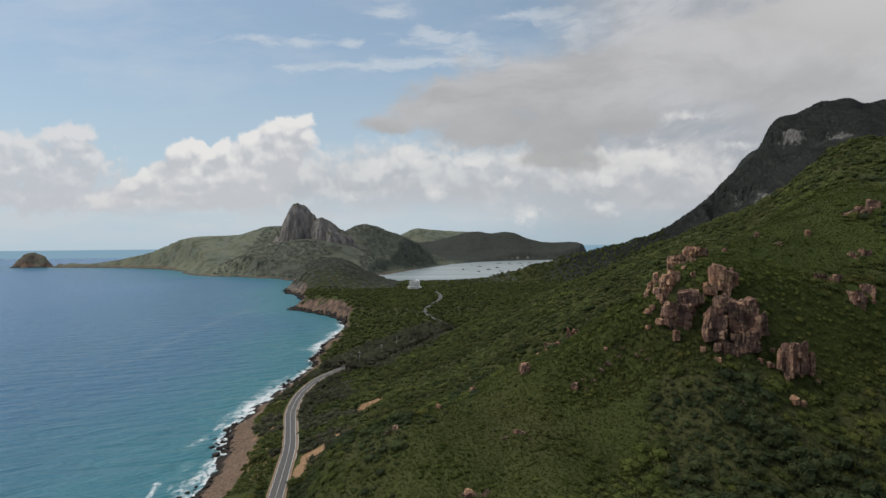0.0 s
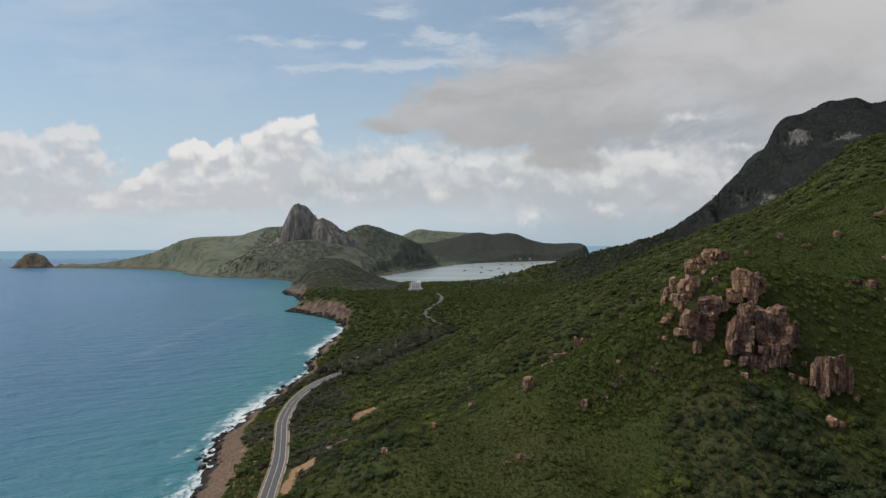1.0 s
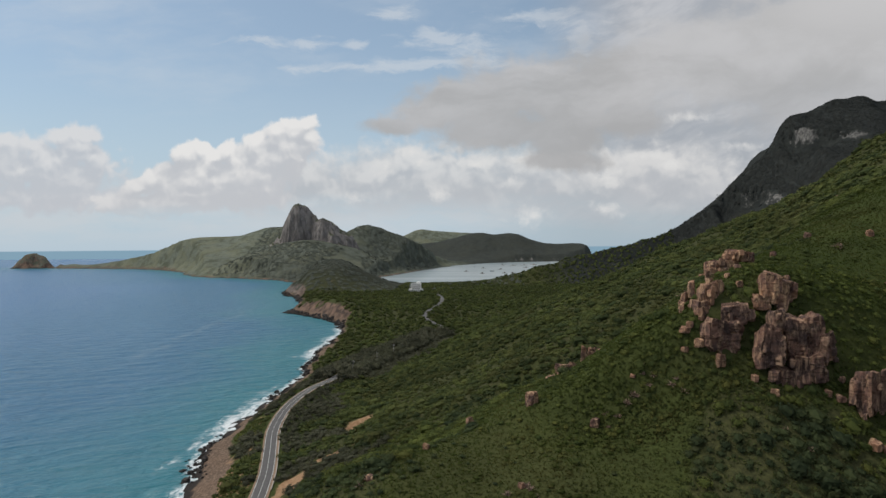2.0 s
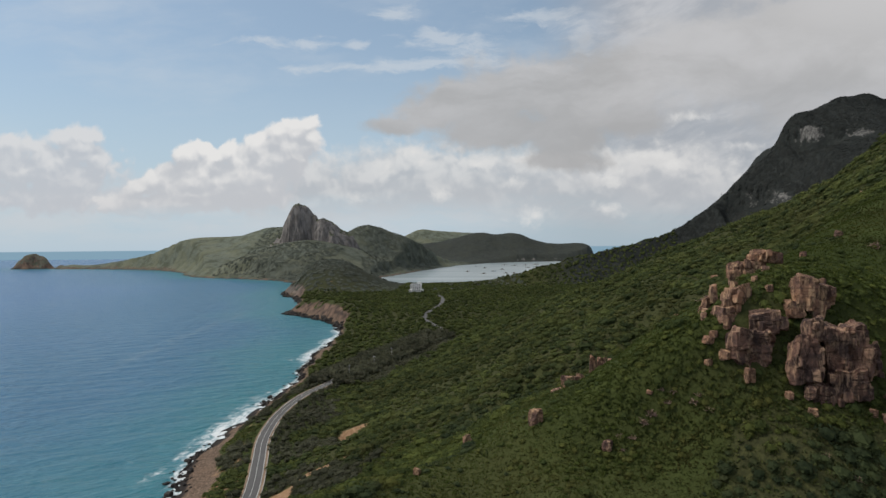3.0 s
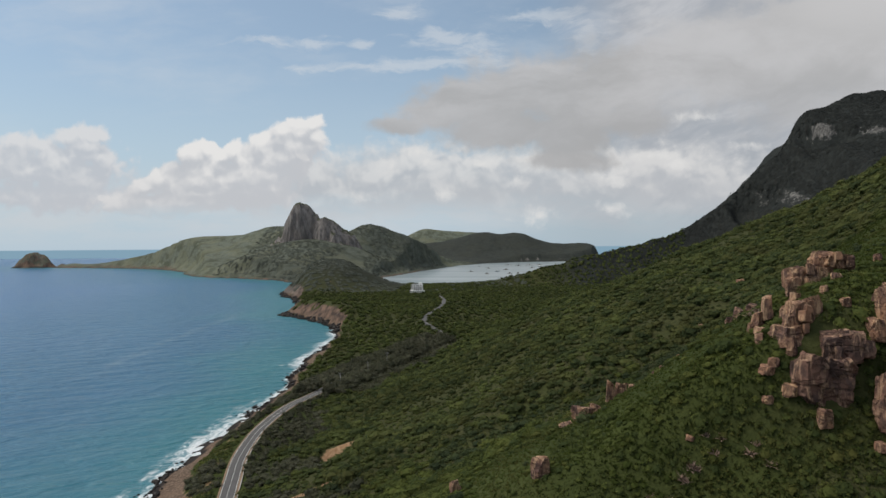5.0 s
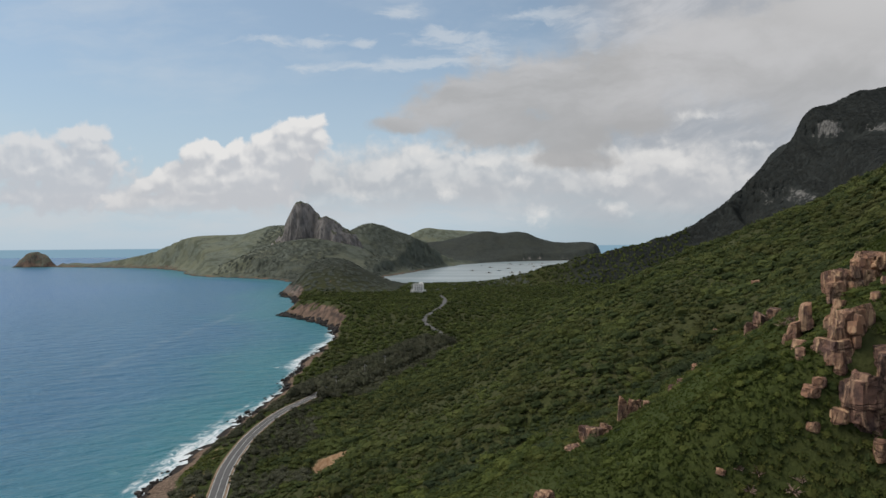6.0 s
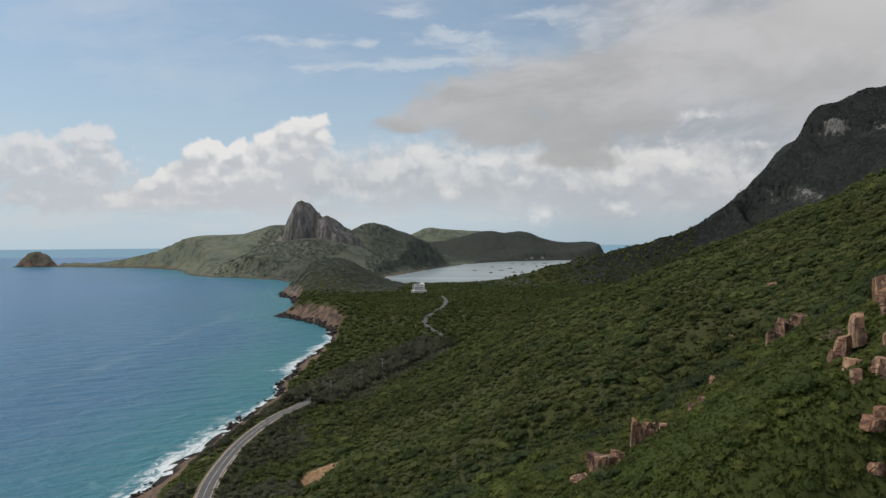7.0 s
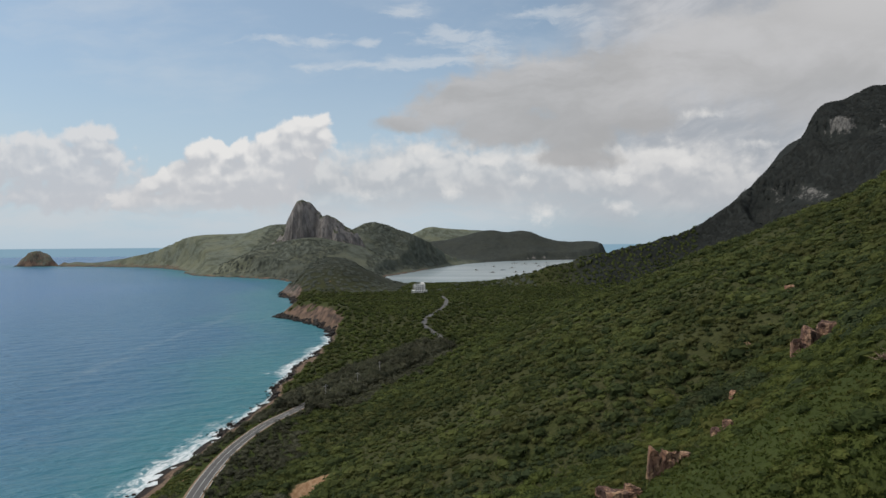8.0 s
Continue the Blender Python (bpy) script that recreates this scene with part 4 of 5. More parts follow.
outcrop("upright orange-brown rocks standing in the bushes", 15, ((50.2, 154.4, 85.3, 1.8, 4.2), (48.9, 155, 83.7, 1.6, 2.4), (48.2, 155.5, 82.0, 1.3, 1.6)))
outcrop("pale streaked rock split in two on the grassy slope", 16, ((47.2, 150.3, 82.0, 1.7, 1.7), (47.0, 150.0, 80.6, 1.8, 1.7)))
outcrop("pale orange cracked rock ledge near the crest", 3, ((56.2, 157, 89.8, 3.8, 4.2), (59.6, 157, 90.8, 2.6, 2.4), (54.9, 156, 88.6, 2.4, 3.4), (57.8, 156.6, 89.2, 2.4, 2.6)))
outcrop("flat pale orange slab on the crest", 4, ((62.2, 158, 93.3, 5.6, 1.6), (60.4, 158, 92.5, 3.4, 1.6), (64.5, 158.5, 92.9, 2.6, 1.4)))
outcrop("rounded grey-brown boulders in low green scrub", 5, ((62.0, 143, 87.4, 4.4, 5.2), (65.3, 143, 86.0, 3.6, 4.6), (59.9, 142.6, 83.6, 3.4, 3.4), (63.5, 142, 84.2, 2.6, 2.6)))
outcrop("tall red-brown granite cliff of jointed blocks", 6, ((63.8, 137.6, 78.3, 4.5, 7.4), (58.8, 137, 76.0, 5.2, 7.6), (60.4, 137.8, 80.8, 3.2, 4.4), (67.2, 138, 79.8, 4.2, 4.2),
                                                            (67.4, 137.4, 75.4, 5.4, 5.4), (65.4, 136.4, 71.6, 7.2, 6.1), (61.3, 136.2, 69.5, 6.0, 4.4), (70.3, 138, 75.5, 3.6, 5.4), (57.0, 136.8, 74.5, 2.6, 4.6)), "darkrock")
outcrop("upright pale-streaked rock pillar with a split slab behind", 7, ((74.6, 132, 66.9, 4.0, 9.2), (77.7, 132.8, 68.4, 2.5, 7.0), (79.3, 132.6, 67.0, 1.6, 5.0), (72.5, 133, 68.0, 1.6, 4.6)), "darkrock")
outcrop("cluster of red-brown boulders on the green hillside", 8, ((75.6, 222, 76.6, 3.4, 3.6), (79.2, 222.5, 78.2, 3.6, 2.2), (72.2, 221, 74.4, 2.2, 3.2), (73.6, 220.5, 73.6, 1.6, 1.8)), "darkrock")
outcrop("pair of pale upright rocks among the bushes", 9, ((31.6, 173, 67.4, 2.7, 4.2), (29.8, 173, 68.2, 1.6, 3.6), (34.2, 174, 68.0, 1.6, 1.6)))
outcrop("broken orange-brown rock rib on the grassy slope", 10, ((24.4, 169, 63.9, 4.6, 4.6), (20.4, 168, 61.4, 2.4, 4.4), (26.2, 169.5, 64.6, 2.6, 3.4)))
outcrop("dark red-brown crag half covered by scrub", 11, ((125.9, 184, 103.2, 7.0, 6.4), (121.5, 184, 102.6, 4.0, 4.0), (129, 185, 106, 4.5, 5)), "darkrock")
outcrop("low dark rock ledge half buried in scrub", 12, ((93.3, 150, 84.2, 7.6, 5.0), (90.3, 149, 83.0, 4.0, 3.6), (96.5, 150.5, 84.6, 3.6, 4.0)), "darkrock")
outcrop("dark weathered crag below the scrub", 13, ((97.8, 145, 79.6, 6.6, 6.6), (101.5, 146, 81.2, 4.6, 6.0)), "darkrock")
outcrop("jagged pale-spotted rocks in the hillside scrub", 14, ((107.0, 160, 90.2, 4.6, 3.8), (110, 160.4, 91.3, 3.4, 3.6), (104.2, 159.6, 89.2, 2.6, 2.2)), "darkrock")
for k, (x, y, w, h) in enumerate(((44.6, 143.2, 2.4, 1.5), (45.6, 143.4, 1.7, 1.6), (43.8, 141.6, 1.3, 1.2), (46.8, 141.2, 2.1, 2.2), (50.0, 138.6, 1.9, 3.2), (72.8, 127.6, 2.6, 2.2),
                                 (74.8, 127.9, 1.6, 1.5), (13.2, 146.2, 2.6, 3.4), (25.0, 138.6, 1.8, 1.8), (104.2, 287, 3.0, 2.4), (76.5, 252.5, 3.2, 1.9), (73.2, 252, 1.5, 1.5), (42, 180, 1.7, 2.2), (40.6, 180.6, 1.5, 1.6), (55.8, 211.7, 1.6, 2.8),
                                 (33.6, 142.2, 1.3, 0.8), (0.5, 163.5, 2.4, 2.6), (8.8, 123, 1.5, 1.0), (-18.5, 127, 1.5, 1.0), (-2.3, 101.5, 2.2, 1.1),
                                 (68.6, 134.6, 1.6, 1.4), (70.6, 134.2, 1.9, 1.5), (58.2, 133.8, 1.8, 1.4), (55.4, 136.2, 1.5, 1.3), (48.2, 143.6, 1.4, 1.3), (45.0, 146.4, 1.3, 1.4), (56.8, 145.6, 1.6, 1.3), (55.6, 148.6, 1.4, 1.2), (59.2, 151.6, 1.5, 1.2), (53.2, 152.4, 1.8, 1.6), (72.6, 137.4, 1.7, 1.4), (81.6, 133.8, 1.4, 1.2), (66.8, 146.2, 1.5, 1.2),
                                 (88, 176, 2.0, 1.6), (72, 162, 1.6, 1.4), (101, 172, 2.2, 1.8), (135, 240, 2.6, 2.2), (-9, 141, 1.4, 1.6))):
    z = float(ground_z(x, y)) + 0.42 * h
    outcrop("single weathered brown boulder among grass and ferns", 40 + k, ((x, y, z, w, h),))

# ---------------------------------------------------------------- the road
ROAD_W = 5.4


def ribbon(name, lo, hi, lift, mat, y0=-1e9, y1=1e9, thick=0.3, parent=None, label="", pick=None):
    """A strip along the road between two offsets from its centre line."""
    xy, zz = ROAD_XY, ROAD_Z
    d = np.gradient(xy, axis=0)
    nrm = np.stack((-d[:, 1], d[:, 0]), 1) / np.linalg.norm(d, axis=1)[:, None]
    keep = np.nonzero((xy[:, 1] >= y0) & (xy[:, 1] <= y1))[0] if pick is None else pick
    a, b = xy[keep] - nrm[keep] * lo, xy[keep] - nrm[keep] * hi
    z = zz[keep] + lift
    k = len(keep)
    co = np.concatenate([np.c_[a, z], np.c_[b, z], np.c_[a, z - thick], np.c_[b, z - thick]])
    i = np.arange(k - 1)
    quads = np.concatenate([np.stack((i, i + k, i + k + 1, i + 1), 1), np.stack((i + 2 * k, i, i + 1, i + 1 + 2 * k), 1),
                            np.stack((i + k, i + 3 * k, i + 1 + 3 * k, i + 1 + k), 1)])
    ob = solid(name, co, quads, None, MAT[mat])
    ob.parent = parent
    return tagged(ob, label)


road = ribbon("road", -ROAD_W / 2, ROAD_W / 2, 0.0, "asphalt")
tagged(road, "two-lane grey asphalt coast road with white edge lines", "road", "", "structure")
ribbon("edge_line", -ROAD_W / 2 + 0.2, -ROAD_W / 2 + 0.38, 0.012, "paint", y1=470, thick=0.01, parent=road)
ribbon("edge_line", ROAD_W / 2 - 0.38, ROAD_W / 2 - 0.2, 0.012, "paint", y1=470, thick=0.01, parent=road)
ribbon("centre_line", -0.07, 0.07, 0.012, "paint", y1=470, thick=0.01, parent=road)
for y0, y1, wide in ((100, 336, 3.5), (336, 440, 3.3)):
    verge = ribbon("verge", ROAD_W / 2 + 0.004, wide, -0.04, "verge", y0=y0, y1=y1)
    tagged(verge, "strip of bare reddish gravel beside the asphalt", "verge", "", "structure")
verge = ribbon("verge", -ROAD_W / 2 - 0.7, -ROAD_W / 2 - 0.004, -0.05, "verge", y1=440)
tagged(verge, "narrow strip of bare gravel beside the asphalt", "verge", "", "structure")
kerb = ribbon("kerb", 3.506, 3.76, 0.25, "concrete", y0=232, y1=336, thick=0.7)
tagged(kerb, "low pale concrete kerb wall beside the road", "kerb", "", "structure")


# ---------------------------------------------------------------- plants
def crown(seed, core, leaves, leaf, both=True):
    """A crown of unit radius with its base near z = 0: an uneven heart, tinted darker as painted shade, wrapped in
    loose leaf clumps.
    """
    rng = np.random.default_rng(seed)
    bm = bmesh.new()
    bmesh.ops.create_icosphere(bm, subdivisions=core, radius=1.0)
    co = np.array([v.co[:] for v in bm.verts])
    tri = np.array([[v.index for v in f.verts] for f in bm.faces])
    bm.free()
    lumps = rng.normal(size=(7, 3))
    lumps /= np.linalg.norm(lumps, axis=1)[:, None]
    lumps[:, 2] = np.abs(lumps[:, 2])
    bulge = np.max(co @ lumps.T, axis=1)
    co = co * (0.52 + 0.30 * np.clip(bulge, 0, 1)[:, None] ** 2) * rng.uniform(0.9, 1.1, (len(co), 1))
    d = rng.normal(size=(leaves, 3))
    d[:, 2] = np.abs(d[:, 2]) * 0.9 - 0.25
    d /= np.linalg.norm(d, axis=1)[:, None]
    r = (0.66 + 0.32 * np.clip(np.max(d @ lumps.T, axis=1), 0, 1) ** 2) * rng.uniform(0.82, 1.12, leaves)
    c = d * r[:, None]
    nrm = d + rng.normal(size=d.shape) * 0.55
    nrm /= np.linalg.norm(nrm, axis=1)[:, None]
    a = np.cross(nrm, rng.normal(size=d.shape))
    a /= np.linalg.norm(a, axis=1)[:, None]
    b = np.cross(nrm, a)
    s = leaf * rng.uniform(0.6, 1.35, (leaves, 1))
    if both:
        pts = np.stack((c - a * s, c + b * s * 0.6 + nrm * s * 0.25, c + a * s, c - b * s * 0.6 + nrm * s * 0.25), 1)
        k = len(co) + 4 * np.arange(leaves)[:, None]
        lt = np.concatenate((k + [0, 1, 2], k + [0, 2, 3]))
    else:
        pts = np.stack((c - a * s, c + b * s, c + a * s), 1)
        lt = len(co) + 3 * np.arange(leaves)[:, None] + [0, 1, 2]
    co = np.concatenate((co, pts.reshape(-1, 3)))
    co[:, 2] = co[:, 2] * 0.82 + 0.5
    # the heart's lower tint paints in the shade among the leaves
    vary = np.concatenate((np.full(len(co) - pts.shape[0] * pts.shape[1], -0.12), np.repeat(rng.normal(0, 0.24, leaves), pts.shape[1])))
    return co, np.concatenate((tri, lt)), vary


def tuft(seed, blades):
    """A low tuft of grass or fern fronds of unit radius."""
    rng = np.random.default_rng(seed)
    a = rng.uniform(0, 6.283, blades)
    out, w = rng.uniform(0.4, 1.0, blades), rng.uniform(0.16, 0.34, blades)
    up = rng.uniform(0.35, 1.0, blades)
    base = np.stack((np.cos(a), np.sin(a), 0 * a), 1) * 0.18
    tip = np.stack((np.cos(a) * out, np.sin(a) * out, up), 1)
    side = np.stack((-np.sin(a), np.cos(a), 0 * a), 1) * w[:, None]
    mid = (base + tip) / 2 + [0, 0, 0.22]
    pts = np.stack((base, mid - side, tip, mid + side), 1)
    k = 4 * np.arange(blades)[:, None]
    return pts.reshape(-1, 3), np.concatenate((k + [0, 1, 2], k + [0, 2, 3]))


def twigs(seed, n):
    """A leafless grey shrub of unit radius: thin forked sticks."""
    rng = np.random.default_rng(seed)
    a, e = rng.uniform(0, 6.283, n), rng.uniform(0.25, 1.35, n)
    d = np.stack((np.cos(a) * np.cos(e), np.sin(a) * np.cos(e), np.sin(e)), 1)
    st = d * rng.uniform(0.05, 0.5, (n, 1))
    en = st + (d + rng.normal(size=d.shape) * 0.35) * rng.uniform(0.35, 0.7, (n, 1))
    side = np.cross(d, rng.normal(size=d.shape))
    side = side / np.linalg.norm(side, axis=1)[:, None] * 0.055
    pts = np.stack((st - side, st + side, en), 1)
    return pts.reshape(-1, 3), 3 * np.arange(n)[:, None] + [0, 1, 2]


def scatter(name, x, y, size, tall, protos, mat, seed, label, category, sink=0.12, lean=0.5):
    """One mesh of many plants: each a turned, scaled copy of one of the shapes. lean: how far it follows the fall of the ground."""
    rng = np.random.default_rng(seed)
    z = ground_z(x, y) - sink * size
    fx = np.clip((ground_z(x + 2, y) - ground_z(x - 2, y)) / 4, -1.5, 1.5) * lean
    fy = np.clip((ground_z(x, y + 2) - ground_z(x, y - 2)) / 4, -1.5, 1.5) * lean
    pick = rng.integers(0, len(protos), len(x))
    turn, tint = rng.uniform(0, 6.283, len(x)), rng.uniform(0, 1, len(x))
    cos, tris, tints, at = [], [], [], 0
    for k, (co, tri, *vary) in enumerate(protos):
        j = np.nonzero(pick == k)[0]
        c, s = np.cos(turn[j])[:, None], np.sin(turn[j])[:, None]
        px = (co[None, :, 0] * c - co[None, :, 1] * s) * size[j][:, None] + x[j][:, None]
        py = (co[None, :, 0] * s + co[None, :, 1] * c) * size[j][:, None] + y[j][:, None]
        pz = co[None, :, 2] * (size[j] * tall[j])[:, None] + z[j][:, None]
        pz += (px - x[j][:, None]) * fx[j][:, None] + (py - y[j][:, None]) * fy[j][:, None]
        cos.append(np.stack((px, py, pz), -1).reshape(-1, 3))
        tris.append((tri[None] + at + len(co) * np.arange(len(j))[:, None, None]).reshape(-1, 3))
        tints.append((tint[j][:, None] + (vary[0] if vary else np.zeros(len(co)))[None]).ravel())
        at += len(co) * len(j)
    ob = solid(name, np.concatenate(cos), np.concatenate(tris), {"tint": np.concatenate(tints)}, mat)
    return tagged(ob, label, category, "", "stuff")


def field_points(x0, x1, y0, y1, gap, seed):
    """Jittered points over a rectangle of the plan."""
    rng = np.random.default_rng(seed)
    px, py = np.meshgrid(np.arange(x0, x1, gap), np.arange(y0, y1, gap))
    px = px + rng.uniform(-0.5, 0.5, px.shape) * gap * 1.1
    py = py + rng.uniform(-0.5, 0.5, py.shape) * gap * 1.1
    return px.ravel(), py.ravel()


def growing(x, y, clear_road=6.0):
    """Where plants can grow: on land, off the road, the bare earth and the rocks."""
    ok = inland(x, y) > np.interp(y, (150, 285, 330, 540, 590, 620, 720), (14, 14, 9, 9, 13, 8, 7))
    ok &= road_near(x, y)[0] > np.where(y < 340, 4.6, clear_road - 1.4)
    ok &= soil_at(x, y) < 0.45
    i, j = np.clip(np.searchsorted(GX, x), 0, len(GX) - 1), np.clip(np.searchsorted(GY, y), 0, len(GY) - 1)
    ok &= CLIFF[j, i] < 0.3
    for rx, ry, r in ROCKS:
        ok &= ~(np.hypot(x - rx, y - ry) < r * 0.46)
    return ok


def dry_belt(x, y):
    d, _ = road_near(x, y)
    g = step(d, 38, 20) * step(y, 205, 235) * step(y, 620, 500)
    sea_side = x < np.interp(y, ROAD_XY[:, 1], ROAD_XY[:, 0])
    return g + fbm(x, y, 24, 4, 95) * 2.0 * step(d, 60, 34) * step(y, 190, 230) * step(y, 640, 560) - np.where(sea_side & (y < 400), 0.42, 0)


NEAR = [crown(100 + k, 1, 82, 0.18, False) for k in range(7)]
MID = [crown(200 + k, 1, 36, 0.25, False) for k in range(7)]
FAR = [crown(300 + k, 1, 10, 0.42, False) for k in range(5)]
TUFT = [tuft(400 + k, 5) for k in range(6)]
TWIG = [twigs(500 + k, 46) for k in range(4)]


def plant_all():
    rng = np.random.default_rng(7)
    # open ground of the spur: grass and fern tufts, low bushes
    x, y = field_points(-60, 150, 92, 235, 0.67, 1)
    ok = growing(x, y) & (grassy(x, y) > 0.35) & (x < 0.85 * (y + 20))
    x, y = x[ok], y[ok]
    s = rng.uniform(0.34, 0.7, len(x))
    scatter("grass", x, y, s, rng.uniform(0.45, 0.85, len(x)), TUFT, MAT["bright"], 11, "bright green grass and fern tufts over the open slope", "grass")
    # small bushes all through the grass
    x, y = field_points(-60, 150, 92, 235, 1.7, 21)
    ok = growing(x, y) & (grassy(x, y) > 0.3) & (x < 0.85 * (y + 20)) & (fbm(x, y, 9, 3, 93) > 0.2)
    x, y = x[ok], y[ok]
    scatter("low_bushes", x, y, rng.uniform(0.35, 0.85, len(x)), rng.uniform(0.4, 0.75, len(x)), MID, MAT["bright"], 21, "small bright green bushes dotted through the grass", "bushes")
    # the steep faces between the outcrops
    x, y = field_points(6, 110, 131, 152, 0.66, 23)
    ok = growing(x, y) & (rng.uniform(0, 1, len(x)) < step(x, 6, 34) * step(x, 110, 95) * step(y, 131, 136))
    x, y = x[ok], y[ok]
    few = rng.uniform(0, 1, len(x)) > 0.8
    scatter("grass", x, y, rng.uniform(0.5, 1.0, len(x)), rng.uniform(0.5, 0.9, len(x)), TUFT, MAT["bright"], 23, "green grass tufts on the steep ground between the rocks", "grass")
    scatter("low_bushes", x[few], y[few], rng.uniform(0.35, 0.9, few.sum()), rng.uniform(0.5, 0.9, few.sum()), MID, MAT["leaf"], 24, "small green bushes clinging to the steep ground between the rocks", "bushes")
    # bushes: the near ones
    x, y = field_points(-75, 240, 92, 236, 1.82, 2)
    g = grassy(x, y)
    ok = growing(x, y) & (rng.uniform(0, 1, len(x)) > g * 0.94) & (x < 0.85 * (y + 20)) & (dry_belt(x, y) < 0.5)
    x, y, g = x[ok], y[ok], g[ok]
    s = np.clip(1.15 * np.exp(0.36 * rng.normal(size=len(x))) * (1 + 0.7 * fbm(x, y, 16, 3, 111)), 0.45, 2.9) * (1 - 0.52 * g)
    single = np.argsort(np.where((s > 1.5) & (x > 40) & (x < 110) & (y < 150), y, 1e6))[:150]
    rest = np.setdiff1d(np.arange(len(x)), single)
    shady = fbm(x, y, 18, 3, 117) + 0.42 * blob(x, y, 58, 118, 22, 18) > 0.16
    for some, mat, label in ((rest[~shady[rest]], "leaf", "dense mid green bushes covering the near slope"), (rest[shady[rest]], "dusky", "dark blue-green bushes in patches below the outcrop")):
        scatter("bushes", x[some], y[some], s[some], rng.uniform(0.6, 1.0, len(some)), NEAR, MAT[mat], 12, label, "bushes")
    meshes = []
    for k, (co, tri, vary) in enumerate(NEAR[:4]):
        ob = solid("crown", co, tri, {"tint": 0.2 + 0.2 * k + vary}, MAT["dusky"])
        meshes.append(ob.data)
        bpy.data.objects.remove(ob)
    stem = rod(0.09, 0.05, -0.5, 0.6, 6)
    stem_me = bpy.data.meshes.new("stem")
    stem.to_mesh(stem_me), stem.free()
    stem_me.materials.append(MAT["bark"])
    for k, j in enumerate(single):
        t = thing("shrub", (x[j], y[j], float(ground_z(x[j], y[j])) - 0.1), "rounded leafy dark green shrub below the outcrop", "shrub", "shrubs below the outcrop", 360 * rng.uniform())
        t.scale = (s[j], s[j], s[j] * rng.uniform(0.9, 1.3))
        c, st = new("crown", meshes[k % 4]), new("stem", stem_me)
        c.parent, st.parent = t, t
    # what fills the gaps between them
    x, y = field_points(-75, 240, 92, 236, 1.15, 25)
    ok = growing(x, y) & (grassy(x, y) < 0.6) & (x < 0.85 * (y + 20)) & (dry_belt(x, y) < 0.5)
    x, y = x[ok], y[ok]
    scatter("undergrowth", x, y, rng.uniform(0.5, 1.1, len(x)), rng.uniform(0.5, 1.0, len(x)), TUFT, MAT["scrub"], 25, "dark green undergrowth between the bushes", "undergrowth")
    # the hillside under and behind the way of the camera
    x, y = field_points(-80, 170, -60, 96, 5.0, 22)
    ok = growing(x, y)
    x, y = x[ok], y[ok]
    scatter("bushes", x, y, rng.uniform(1.6, 2.8, len(x)), rng.uniform(0.5, 0.9, len(x)), MID, MAT["leaf"], 22, "green bushes over the hillside above the road", "bushes")
    # the slope beyond the spur
    x, y = field_points(-90, 350, 236, 470, 2.78, 3)
    ok = growing(x, y) & (x < 0.80 * y) & (dry_belt(x, y) < 0.5) & ~((x > 230) & (y > 450))
    x, y = x[ok], y[ok]
    s = np.clip(1.45 * np.exp(0.38 * rng.normal(size=len(x))) * (1 + 0.8 * fbm(x, y, 24, 3, 113)), 0.6, 3.8)
    scatter("bushes", x, y, s, rng.uniform(0.6, 1.0, len(x)), MID, MAT["scrub"], 13, "unbroken green scrub over the middle slope", "bushes")
    # grey, nearly leafless thicket along the road
    x, y = field_points(-125, 0, 150, 640, 2.5, 4)
    ok = growing(x, y, 6.0) & (dry_belt(x, y) >= 0.5)
    x, y = x[ok], y[ok]
    s = rng.uniform(1.3, 2.4, len(x))
    half = rng.uniform(0, 1, len(x)) > 0.5
    scatter("thicket", x[half], y[half], s[half], rng.uniform(0.8, 1.2, half.sum()), TWIG, MAT["dry"], 14, "grey-brown nearly leafless thicket beside the road", "thicket")
    scatter("thicket", x[~half], y[~half], s[~half], rng.uniform(0.7, 1.1, (~half).sum()), MID, MAT["dry"], 15, "dull dark grey-green thicket beside the road", "thicket")
    # coastal strip between beach and road
    x, y = field_points(-122, -60, 120, 440, 1.7, 5)
    ok = growing(x, y, 5.2) & (dry_belt(x, y) < 0.5) & (fbm(x, y, 22, 3, 97) > -0.26) & (x < -66)
    x, y = x[ok], y[ok]
    scatter("bushes", x, y, rng.uniform(0.5, 1.3, len(x)), rng.uniform(0.5, 0.9, len(x)), MID, MAT["leaf"], 16, "low green bushes between the beach and the road", "bushes")
    # taller trees closing over the road where it turns inland
    x, y = field_points(-110, 0, 418, 606, 3.0, 10)
    d, _ = road_near(x, y)
    ok = (d > 2.6) & (d < 16) & (inland(x, y) > 18)
    x, y = x[ok], y[ok]
    scatter("trees", x, y, rng.uniform(2.4, 3.8, len(x)), rng.uniform(1.0, 1.5, len(x)), MID, MAT["dry"], 20, "dark grey-green trees closing over the road", "trees")
    # the plain towards the lagoon
    x, y = field_points(-420, 430, 470, 1500, 6.8, 6)
    ok = growing(x, y, 4.6) & (x < np.where(y < 650, 0.5, 0.34) * y) & (x > -0.4 * y) & (dry_belt(x, y) < 0.5) & ~((y > 1120) & (x < -120)) & ~((np.abs(x + 80) < 16) & (np.abs(y - 1100) < 14))
    ok &= ~((y > 780) & (y < 960) & (x < -140) & (rng.uniform(0, 1, len(x)) < 0.4))
    x, y = x[ok], y[ok]
    scatter("bushes", x, y, rng.uniform(2.4, 4.2, len(x)), rng.uniform(0.55, 0.95, len(x)), FAR, MAT["shaded_plainwood"], 17, "dense green woodland towards the lagoon, darkened in colour for cloud shade", "woodland", 0.12, 0.8)
    # woods of the mountain and the hills across the bay
    x, y = field_points(200, 960, 1000, 1345, 5.8, 8)
